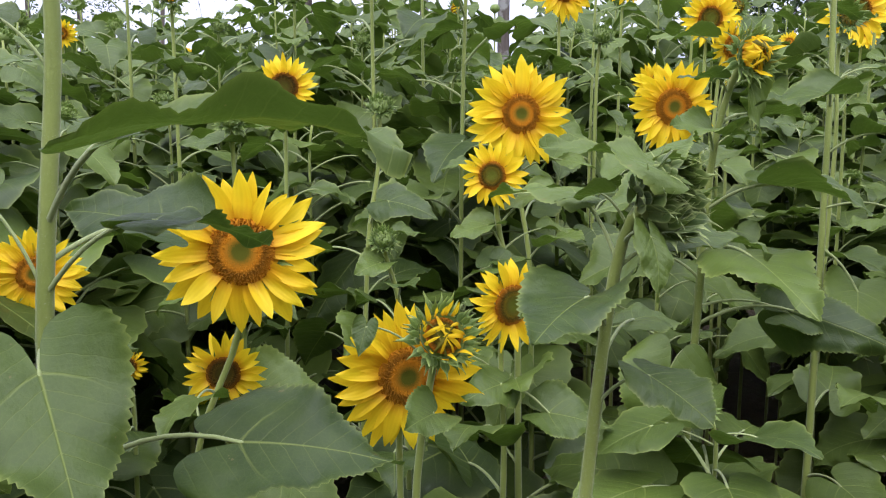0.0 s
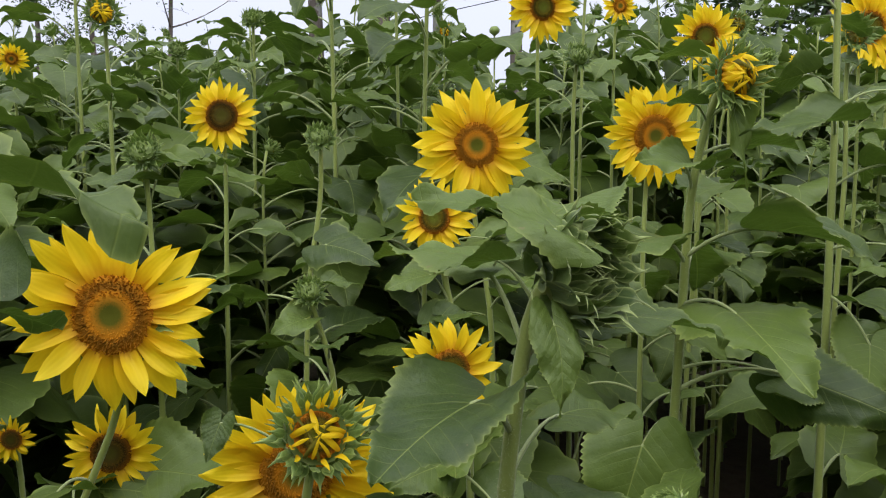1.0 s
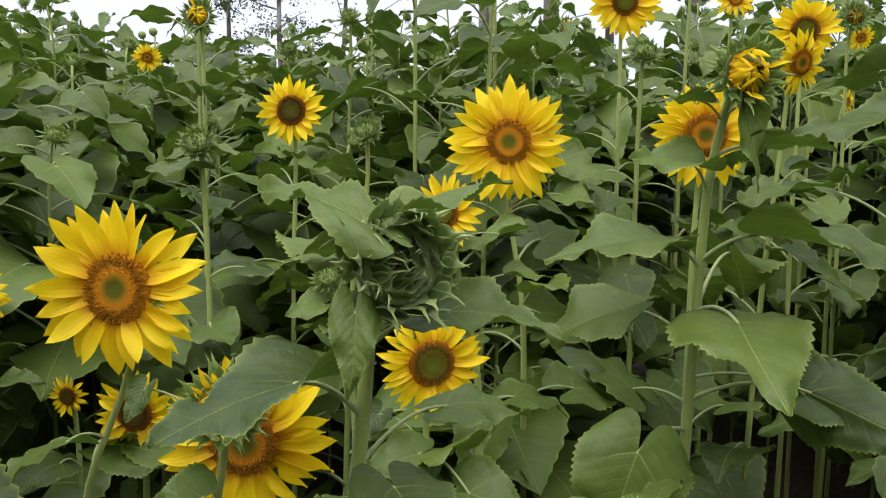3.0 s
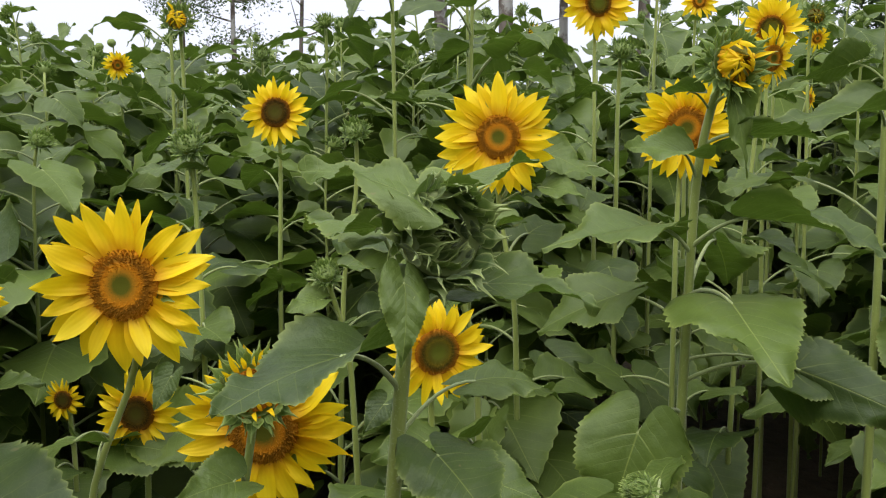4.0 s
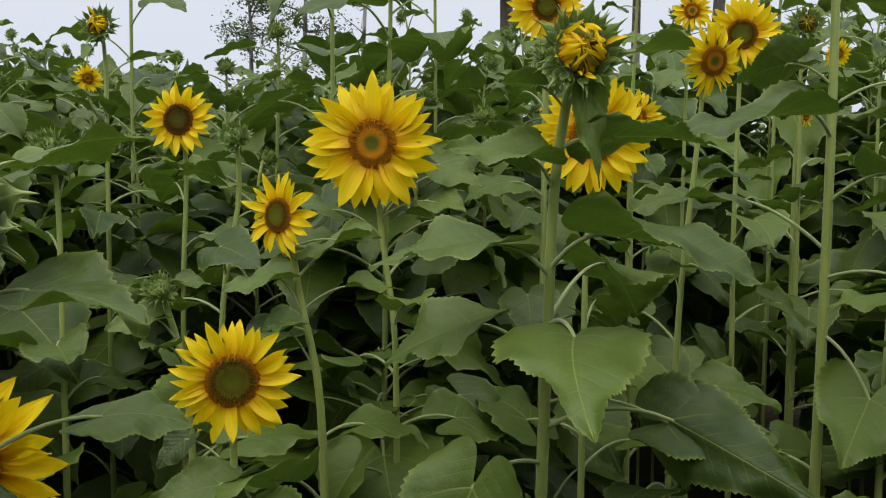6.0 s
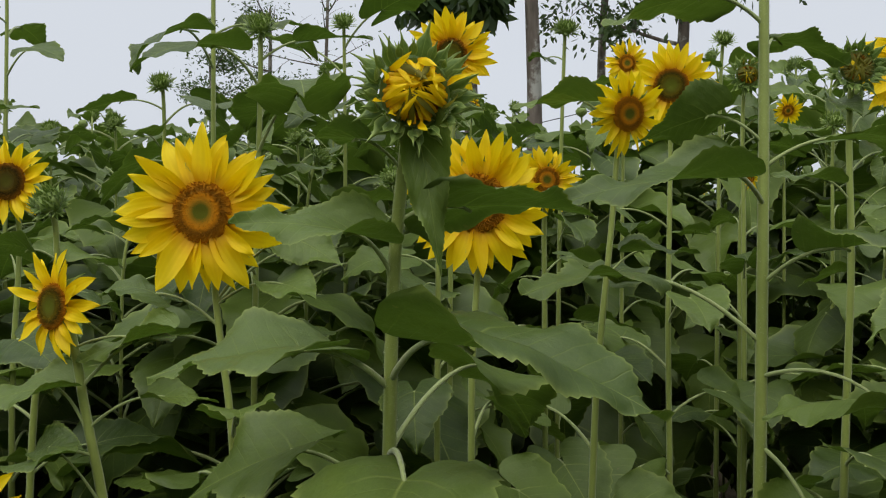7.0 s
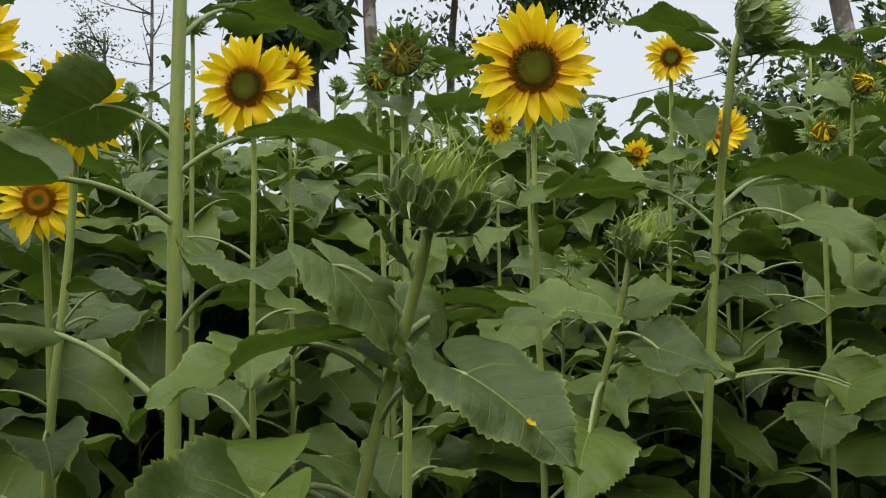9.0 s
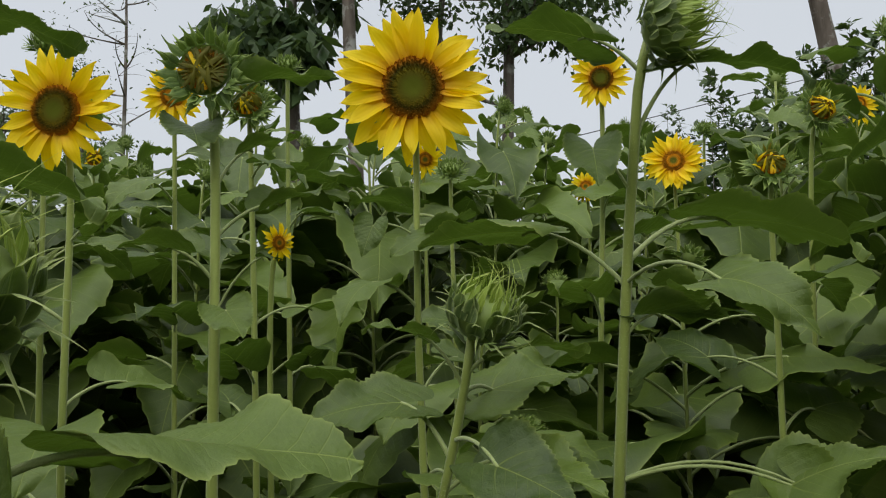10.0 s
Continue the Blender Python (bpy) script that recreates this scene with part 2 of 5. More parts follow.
def tube(name, pts, radii, mat, sides=8):
    """A round, tapered tube along a line of points, closed at its end."""
    pts = [Vector(p) for p in pts]
    rows = []
    side = Vector((1, 0, 0))
    for i, p in enumerate(pts):
        d = (pts[min(i + 1, len(pts) - 1)] - pts[max(i - 1, 0)]).normalized()
        side = side - d * side.dot(d)
        if side.length < 1e-4:
            side = d.orthogonal()
        side.normalize()
        up = d.cross(side)
        rows.append([p + (side * math.cos(a) + up * math.sin(a)) * radii[i] for a in (2 * math.pi * k / sides for k in range(sides))])
    rows.append([pts[-1].copy() for _ in range(sides)])
    return from_grid(name, rows, [mat], closed=True)


def bezier(a, b, c, n):
    return [a * (1 - t) ** 2 + b * 2 * t * (1 - t) + c * t * t for t in (k / n for k in range(n + 1))]


def smooth_line(pts, n):
    """Catmull-Rom through the points."""
    p = [pts[0]] + list(pts) + [pts[-1]]
    out = []
    for i in range(1, len(p) - 2):
        for k in range(n):
            t = k / n
            out.append(0.5 * ((2 * p[i]) + (p[i + 1] - p[i - 1]) * t + (2 * p[i - 1] - 5 * p[i] + 4 * p[i + 1] - p[i + 2]) * t * t
                              + (3 * p[i] - p[i - 1] - 3 * p[i + 1] + p[i + 2]) * t ** 3))
    out.append(pts[-1])
    return out


LEAF_S = (0.0, 0.05, 0.14, 0.28, 0.48, 0.68, 0.85, 0.95, 1.0)
LOBE_A = (0.0, 0.1, 0.25, 0.5, 0.75, 0.9, 1.0)
LOBE_Y = (0.0, 0.55, 0.92, 1.0, 0.86, 0.62, 0.4)
LEAF_W = (0.42, 0.475, 0.50, 0.46, 0.35, 0.215, 0.10, 0.04, 0.0)


def leaf_mesh(name, rng, ns=20, na=10, mat=None, fold=0.22, droop=0.8, wave=0.035, heart=0.36, teeth=0.042, curl=1.0, sweep=0.0, twist=None):
    """A heart-shaped, toothed leaf one unit long: it starts at the origin, points along +y, its upper face to +z."""
    ph = [rng.uniform(0, 6.28) for _ in range(6)]
    rows, uvs = [], []
    k = droop
    tw = rng.uniform(-0.25, 0.25)
    tw = tw if twist is None else twist
    lobe = (rng.uniform(-0.5, 0.7), rng.uniform(-0.5, 0.7))
    rim = (rng.uniform(-0.25, 0.2), rng.uniform(-0.25, 0.2))
    for i in range(ns + 1):
        s = i / ns
        w = float(np.interp(s, LEAF_S, LEAF_W))
        if 0 < i < ns - 1:
            w *= 1 + (teeth if i % 2 else -teeth * 0.4)
        r, u = [], []
        for j in range(na + 1):
            a = 2 * j / na - 1
            x = a * w * (1 + 0.05 * math.sin(5 * s + ph[5] + (2 if a > 0 else 0)))
            y = s - heart * (1 - s) ** 5 * float(np.interp(abs(a), LOBE_A, LOBE_Y)) + (0.015 if (i % 2 and abs(a) > 0.99) else 0)
            z = fold * abs(x) * (1 - 0.5 * s) - fold * 0.9 * x * x
            z += wave * abs(a) ** 2 * (math.sin(9 * s + ph[0] + (1.7 if a > 0 else 0)) + 0.6 * math.sin(21 * s + ph[1] + a))
            z += wave * 0.7 * math.sin(4 * y + ph[2] + 2 * a) * abs(a)
            z += tw * x * s
            h = 1 if a > 0 else 0
            z += lobe[h] * curl * abs(x) * abs(a) * max(0.0, 1 - 2.2 * s) ** 1.5
            z += rim[h] * curl * abs(x) * abs(a) ** 3 * math.sin(math.pi * min(1, s * 1.2 + 0.1))
            z += 0.012 * math.sin(17 * y + 30 * abs(x) + ph[3]) * abs(a) * (1 - s)
            if k > 1e-3:
                yy, zz = math.sin(k * y) / k, -(1 - math.cos(k * y)) / k
                ny, nz = math.sin(k * y), math.cos(k * y)
                y2, z2 = yy + z * ny, zz + z * nz
            else:
                y2, z2 = y, z
            r.append(Vector((x + sweep * y * abs(y), y2, z2)))
            u.append((x + 0.5, y))
        rows.append(r)
        uvs.append(u)
    me = from_grid(name, rows, [mat or LEAF], uvs)
    layer = me.uv_layers.new(name="Rim")
    for loop in me.loops:
        j = loop.vertex_index % (na + 1)
        layer.data[loop.index].uv = (abs(2 * j / na - 1), 0.0)
    return me


RNG = random.Random(7)
LEAVES = [leaf_mesh("leaf", RNG, fold=f, droop=d, wave=w) for f, d, w in
          ((0.25, 0.5, 0.03), (0.12, 0.8, 0.045), (0.35, 0.35, 0.03), (0.05, 1.1, 0.05), (0.2, 0.9, 0.06), (0.3, 0.65, 0.04))]
FLAT_LEAVES = [leaf_mesh("leaf", RNG, ns=44, na=18, fold=f, droop=d, wave=w) for f, d, w in
               ((0.14, 0.35, 0.045), (0.22, 0.5, 0.05), (0.08, 0.6, 0.06), (0.30, 0.3, 0.04), (-0.45, 0.5, 0.05), (-0.3, 0.75, 0.06))]
# folded, drooping, swept and twisted blades for the plants beside the path
FLAT_LEAVES += [leaf_mesh("leaf", random.Random(40 + k), ns=44, na=18, fold=f, droop=d, wave=w, sweep=b, twist=t) for k, (f, d, w, b, t) in enumerate(
    ((0.6, 0.5, 0.045, 0.0, 0.0), (0.2, 1.3, 0.05, 0.0, 0.1), (0.25, 0.6, 0.05, 0.25, 0.0), (0.25, 0.6, 0.05, -0.25, 0.0), (0.45, 0.25, 0.05, 0.0, 0.9), (0.45, 0.25, 0.05, 0.0, -0.9)))]
FIELD_LEAVES = [leaf_mesh("leaf", RNG, ns=15, na=8, fold=f, droop=d, wave=w) for f, d, w in
                ((0.25, 0.5, 0.035), (0.12, 0.8, 0.05), (-0.3, 0.5, 0.04), (0.05, 1.1, 0.05), (0.2, 0.9, 0.06), (-0.15, 0.7, 0.05))]
SMALL_LEAVES = [leaf_mesh("leaf", RNG, ns=8, na=4, fold=f, droop=d, wave=0.05) for f, d in ((0.2, 0.6), (0.1, 1.0), (0.3, 0.4))]


def petal_mesh(rng, bend, ns=9, na=4, mat=None):
    """A ray petal one unit long along +y, face to +z."""
    ph = rng.uniform(0, 6.28)
    rows, uvs = [], []
    for i in range(ns + 1):
        s = i / ns
        w = 0.5 * float(np.interp(s, (0, 0.15, 0.4, 0.65, 0.85, 0.95, 1), (0.22, 0.28, 0.33, 0.285, 0.16, 0.06, 0.0)))
        r, u = [], []
        for j in range(na + 1):
            a = 2 * j / na - 1
            x = a * w + 0.05 * math.sin(3 * s + ph) * s
            z = 0.16 * abs(a) ** 1.5 * w * 2 - bend * s * s + 0.025 * math.sin(7 * s + ph + 2 * a) + 0.10 * s
            r.append(Vector((x, s, z)))
            u.append((0.5 + a * 0.5, s))
        rows.append(r)
        uvs.append(u)
    return from_grid("petal", rows, [mat or PETAL], uvs)


UNRIPE = [petal_mesh(RNG, b, mat=PETAL_GREEN) for b in (-0.45, -0.35)]
FOLDED = [petal_mesh(RNG, b) for b in (-0.5, -0.4, -0.3)]
PETALS = [petal_mesh(RNG, b) for b in (-0.05, 0.05, 0.12, 0.2, 0.3, -0.15)]


def bract_mesh(rng, curl, width=0.40, tail=0.5, mat=None, hook=0.0, steps=8, across=4):
    """A green bract one unit long along +y: a broad foot and a long drawn-out point."""
    rows, uvs = [], []
    ph = rng.uniform(0, 6.28)
    for i in range(steps + 1):
        s = i / steps
        w = width * float(np.interp(s, (0, 0.2, 0.4, 0.6, 0.8, 1), (0.75, 1.0, 0.9, 0.45 * tail * 1.6, 0.16, 0.01))) * 0.5
        r, u = [], []
        for j in range(across + 1):
            a = 2 * j / across - 1
            z = -0.12 * abs(a) ** 2 * width + curl * s * s - hook * max(0.0, s - 0.55) ** 1.5 + 0.03 * math.sin(6 * s + ph)
            r.append(Vector((a * w + 0.05 * s * s * math.sin(ph), s, z)))
            u.append((0.5 + a * 0.5, s))
        rows.append(r)
        uvs.append(u)
    return from_grid("bract", rows, [mat or BRACT], uvs)


BRACTS = [bract_mesh(RNG, c, w, t) for c, w, t in ((0.12, 0.44, 0.4), (0.34, 0.44, 0.35), (0.5, 0.42, 0.35), (-0.25, 0.42, 0.45), (-0.12, 0.46, 0.4))]
LIGHT_BRACTS = [bract_mesh(random.Random(3), c, w, t, steps=4, across=2) for c, w, t in ((0.12, 0.44, 0.4), (0.34, 0.44, 0.35), (0.5, 0.42, 0.35), (-0.25, 0.42, 0.45), (-0.12, 0.46, 0.4))]



def scale_mesh(rng, width, tail, hook, mat, side=0.0):
    """A broad cupped scale that ends abruptly in a thin tail; hook bends the tail outward (below 0: inward)."""
    rows, uvs = [], []
    full = 0.62 + tail
    for i in range(15):
        s = i / 14
        y = s * full
        w = 0.5 * width * float(np.interp(y, (0, 0.12, 0.3, 0.45, 0.56, 0.64, full), (0.8, 0.97, 1.0, 0.82, 0.42, 0.15, 0.02)))
        t = max(0.0, y - 0.5)
        r, u = [], []
        for j in range(7):
            a = j / 3 - 1
            z = -0.22 * a * a * width * (1 - s) + 0.16 * y * y - hook * t ** 1.3 + 0.05 * (abs(a) > 0.9) * (s < 0.6)
            r.append(Vector((a * w + side * t * t, y - 0.35 * abs(hook) * t * t, z)))
            u.append((0.5 + a * 0.5, s))
        rows.append(r)
        uvs.append(u)
    return from_grid("bract", rows, [mat], uvs)


SCALES = [scale_mesh(RNG, w, t, h, BRACT_DARK, d) for w, t, h, d in ((0.62, 0.35, 1.1, 0.3), (0.58, 0.5, 1.6, -0.4), (0.66, 0.4, 0.5, 0.6), (0.6, 0.45, 0.9, -0.7))]
INNER = [scale_mesh(RNG, w, t, h, BRACT_DARK, d) for w, t, h, d in ((0.52, 0.3, 0.1, 0.3), (0.5, 0.35, -0.5, -0.4), (0.55, 0.3, 0.4, 0.6))]
BROAD = [scale_mesh(random.Random(60 + k), w, t, h, BRACT_DARK, d) for k, (w, t, h, d) in enumerate(((0.72, 0.34, 0.9, 0.4), (0.66, 0.42, 1.3, -0.5), (0.78, 0.30, 0.4, 0.7), (0.68, 0.48, -0.3, -0.8), (0.62, 0.55, 0.7, 0.2)))]
SPIKES = [scale_mesh(RNG, w, t, h, BRACT_PALE, d) for w, t, h, d in ((0.24, 0.9, -0.45, 0.5), (0.20, 1.05, 0.4, -0.6), (0.26, 0.8, -0.8, 0.9), (0.2, 1.0, 0.1, -1.1))]


def disc_mesh(mat, rings=1.0, count=330, size=1.0):
    """A domed disc of unit radius with spiralled florets, facing +z."""
    rows, uvs = [], []
    for i in range(8):
        r = 1 - i / 7
        z = 0.22 * (1 - r * r) - 0.10 * math.exp(-(r / 0.35) ** 2) + 0.02
        rows.append([Vector((r * math.cos(2 * math.pi * k / 28), r * math.sin(2 * math.pi * k / 28), z)) for k in range(28)])
        uvs.append([(r, 0.0)] * 28)
    rows.insert(0, [Vector((0.9 * p.x, 0.9 * p.y, -0.15)) for p in rows[0]])
    uvs.insert(0, [(1.0, 0.0)] * 28)
    base = from_grid("disc", rows, [mat], uvs, closed=True)
    bm = bmesh.new()
    bm.from_mesh(base)
    bpy.data.meshes.remove(base)
    layer = bm.loops.layers.uv.verify()
    rng = random.Random(count)
    for k in range(count):
        r = math.sqrt((k + 0.5) / count)
        a = k * 2.399963 + rng.gauss(0, 0.05)
        r = min(1.0, max(0.0, r + rng.gauss(0, 0.008)))
        rr = r * 0.99
        z = 0.22 * (1 - rr * rr) - 0.10 * math.exp(-(rr / 0.35) ** 2) + 0.02
        wide = 0.85 / math.sqrt(count)
        tall = (0.025 + 0.085 * max(0.0, math.sin((r - 0.40) * 4.2))) * rng.uniform(0.7, 1.3)
        c = Vector((rr * math.cos(a), rr * math.sin(a), z - 0.01))
        out = Vector((math.cos(a), math.sin(a), 0))
        top = c + Vector((0, 0, tall)) + out * 0.05 * r * rng.uniform(0, 1.6)
        ring = [bm.verts.new(c + Vector((wide * math.cos(a + b), wide * math.sin(a + b), 0))) for b in (0, 1.57, 3.14, 4.71)]
        tip = bm.verts.new(top)
        for i in range(4):
            f = bm.faces.new((ring[i], ring[(i + 1) % 4], tip))
            for lp, v in zip(f.loops, (0.0, 0.0, 0.75 if r > 0.5 else 0.12)):
                lp[layer].uv = (r, v)
    me = bpy.data.meshes.new("disc")
    bm.to_mesh(me)
    bm.free()
    me.materials.append(mat)
    return me


DISCS = {"brown": disc_mesh(DISC, count=1100), "green": disc_mesh(DISC_GREEN, count=1000), "dark": disc_mesh(DISC_DARK, count=800)}


def cup_mesh(name, prof, mat, n=16):
    """A turned form about z: (radius, height) pairs."""
    rows = [[Vector((r * math.cos(2 * math.pi * k / n), r * math.sin(2 * math.pi * k / n), z)) for k in range(n)] for r, z in prof]
    return from_grid(name, rows, [mat], [[(0.5, 0.5)] * n for _ in prof], closed=True)


CUP = cup_mesh("cup", ((0.16, -0.62), (0.28, -0.5), (0.75, -0.36), (0.98, -0.14), (1.0, 0.0)), BRACT)
BALL = cup_mesh("cup", ((0.2, -0.85), (0.5, -0.75), (0.82, -0.45), (0.94, -0.05), (0.82, 0.25), (0.5, 0.42), (0.2, 0.48), (0.0, 0.5)), BRACT)


HOLLOW = cup_mesh("cup", ((0.2, -0.85), (0.5, -0.75), (0.82, -0.45), (0.92, -0.1), (0.86, 0.08), (0.62, -0.02), (0.3, -0.2), (0.0, -0.26)), BRACT_DARK)


def facing(d, spin=0.0):
    """The turn that brings +z to d."""
    q = Vector(d).normalized().to_track_quat("Z", "Y")
    return q.to_matrix().to_4x4() @ Matrix.Rotation(spin, 4, "Z")


def ray_pose(angle, radius, height, lift, roll, length, wide=1.0):
    """The pose of a petal or bract that leaves a ring round z; lift is its slope in radians."""
    return (Matrix.Rotation(angle, 4, "Z") @ Matrix.Translation((0, radius, height)) @ Matrix.Rotation(lift, 4, "X")
            @ Matrix.Rotation(roll, 4, "Y") @ Matrix.Diagonal((length * wide, length, length, 1)))


def open_head(parent, at, face, size, disc="brown", ratio=0.38, petals=36, rng=RNG, cup=0.1, meshes=None):
    """An open flower: disc, two rings of petals, a green cup with bracts behind."""
    rad = size * ratio * 0.5
    head = link("flower_head", DISCS[disc], parent, Matrix.Translation(at) @ facing(face, rng.uniform(0, 6)) @ Matrix.Diagonal((rad, rad, rad, 1)))
    lng = (size * 0.5 - rad * 0.86) / rad
    for i in range(petals):
        a = 2 * math.pi * (i + rng.uniform(-0.28, 0.28)) / petals
        back = i % 2
        m = ray_pose(a, 0.88, -0.02 - 0.07 * back, cup - 0.16 * back + rng.gauss(0, 0.12), rng.gauss(0, 0.25), lng * rng.uniform(0.84, 1.12), rng.uniform(0.85, 1.22))
        link("petal", rng.choice(meshes or PETALS), head, m)
    link("cup", CUP, head)
    for i in range(14):
        a = 2 * math.pi * (i + rng.uniform(-0.3, 0.3)) / 14
        link("bract", BRACTS[rng.randrange(5)], head, ray_pose(a, 0.86, -0.22, rng.uniform(-0.25, 0.35), math.pi, lng * rng.uniform(0.45, 0.7)))
    return head


def bud_head(parent, at, face, size, rng=RNG, yellow=0, tails=1.0, unripe=0.0, loose=0.12, fold=(1.8, 2.55), kinds=None):
    """A closed bud wrapped in rings of pointed bracts; yellow: number of petals that show, curled over the middle."""
    rad = size * 0.34
    head = link("flower_bud", BALL if not yellow else CUP, parent, Matrix.Translation(at) @ facing(face, rng.uniform(0, 6)) @ Matrix.Diagonal((rad, rad, rad, 1)))
    rings = ((13, 0.80, -0.5, 0.15, 0.95, 3), (15, 0.92, -0.3, 0.55, 0.9, 4), (17, 0.98, -0.05, 0.95, 0.8, 0), (17, 0.9, 0.15, 1.2, 0.75, 1), (15, 0.74, 0.3, 1.3, 0.65, 0), (12, 0.5, 0.42, 1.4, 0.55, 1), (8, 0.25, 0.48, 1.6, 0.45, 2))
    if yellow:
        rings = ((13, 0.9, -0.4, -0.1, 0.9, 3), (15, 1.0, -0.2, 0.3, 0.95, 4), (17, 1.05, -0.05, 0.75, 0.95, 0), (16, 1.08, 0.0, 1.1, 0.7, 0))
    for n, r, h, lift, lng, kind in rings:
        for i in range(n):
            a = 2 * math.pi * (i + rng.uniform(-0.3, 0.3)) / n
            lift2 = lift + rng.gauss(0, 0.22)
            link("bract", (kinds or BRACTS)[kind if rng.random() < 0.75 else 3], head, ray_pose(a, r, h, lift2, rng.gauss(0, 0.25), lng * tails * rng.uniform(0.75, 1.2), 1.0))
    if yellow:
        link("disc", DISCS["green"], head, Matrix.Diagonal((0.8, 0.8, 0.8, 1)))
        for i in range(yellow):
            a = 2 * math.pi * (i + rng.uniform(-0.3, 0.3)) / yellow
            stray = rng.random() < loose
            mesh = rng.choice(UNRIPE if rng.random() < unripe else PETALS if stray else FOLDED)
            link("petal", mesh, head, ray_pose(a, rng.uniform(0.82, 0.96), 0.08, rng.uniform(1.0, 1.5) if stray else rng.uniform(*fold), rng.gauss(0, 0.5), rng.uniform(0.7, 1.05), rng.uniform(0.5, 0.8)))
    return head


def spiky_bud(parent, at, face, size, rng=RNG, crown=True):
    """A young bud: broad dark scales with hooked points; a crown of thin pale points rises over the middle of some."""
    rad = size * 0.40
    head = link("flower_bud", BALL if crown else HOLLOW, parent, Matrix.Translation(at) @ facing(face, rng.uniform(0, 6)) @ Matrix.Diagonal((rad, rad, rad, 1)))
    rings = [(10, 0.60, -0.72, 0.35, 0.85, SCALES), (12, 0.84, -0.5, 0.8, 0.85, SCALES), (13, 0.96, -0.22, 1.2, 0.85, SCALES), (13, 0.97, 0.02, 1.45, 0.8, SCALES)]
    if crown:
        rings += [(12, 0.86, 0.15, 1.5, 0.85, SPIKES), (10, 0.68, 0.28, 1.6, 0.85, SPIKES), (8, 0.45, 0.38, 1.65, 0.8, SPIKES), (5, 0.2, 0.44, 1.6, 0.8, SPIKES)]
    else:
        rings = [(8, 0.52, -0.72, 0.15, 0.9, BROAD), (10, 0.78, -0.50, 0.55, 0.9, BROAD), (12, 0.90, -0.24, 0.95, 0.85, BROAD), (12, 0.93, 0.0, 1.2, 0.8, BROAD),
                 (12, 0.82, 0.16, 1.35, 0.75, BROAD), (14, 0.68, 0.0, 1.6, 0.75, INNER), (12, 0.48, -0.12, 1.75, 0.7, INNER), (9, 0.28, -0.2, 1.75, 0.65, INNER), (5, 0.1, -0.24, 1.6, 0.6, INNER)]
    for n, r, h, lift, lng, kinds in rings:
        for i in range(n):
            a = 2 * math.pi * (i + rng.uniform(-0.3, 0.3)) / n
            link("bract", rng.choice(kinds), head, ray_pose(a, r, h, lift + rng.gauss(0, 0.12 if crown else 0.18), rng.gauss(0, 0.22), lng * rng.uniform(0.75, 1.25)))
    return head


def join_head(head):
    """Joins the pieces of a small, distant head into one mesh."""
    bm = bmesh.new()
    mats = []
    for o in (head, *head.children):
        k = len(bm.faces)
        bm.from_mesh(o.data)
        bm.verts.ensure_lookup_table()
        bm.faces.ensure_lookup_table()
        if o is not head:
            vs = {v for f in bm.faces[k:] for v in f.verts}
            bmesh.ops.transform(bm, matrix=o.matrix_basis, verts=list(vs))
        if o.data.materials[0] not in mats:
            mats.append(o.data.materials[0])
        for f in bm.faces[k:]:
            f.material_index = mats.index(o.data.materials[0])
    me = bpy.data.meshes.new(head.name)
    bm.to_mesh(me)
    bm.free()
    for mt in mats:
        me.materials.append(mt)
    for o in list(head.children):
        bpy.data.objects.remove(o)
    head.data = me


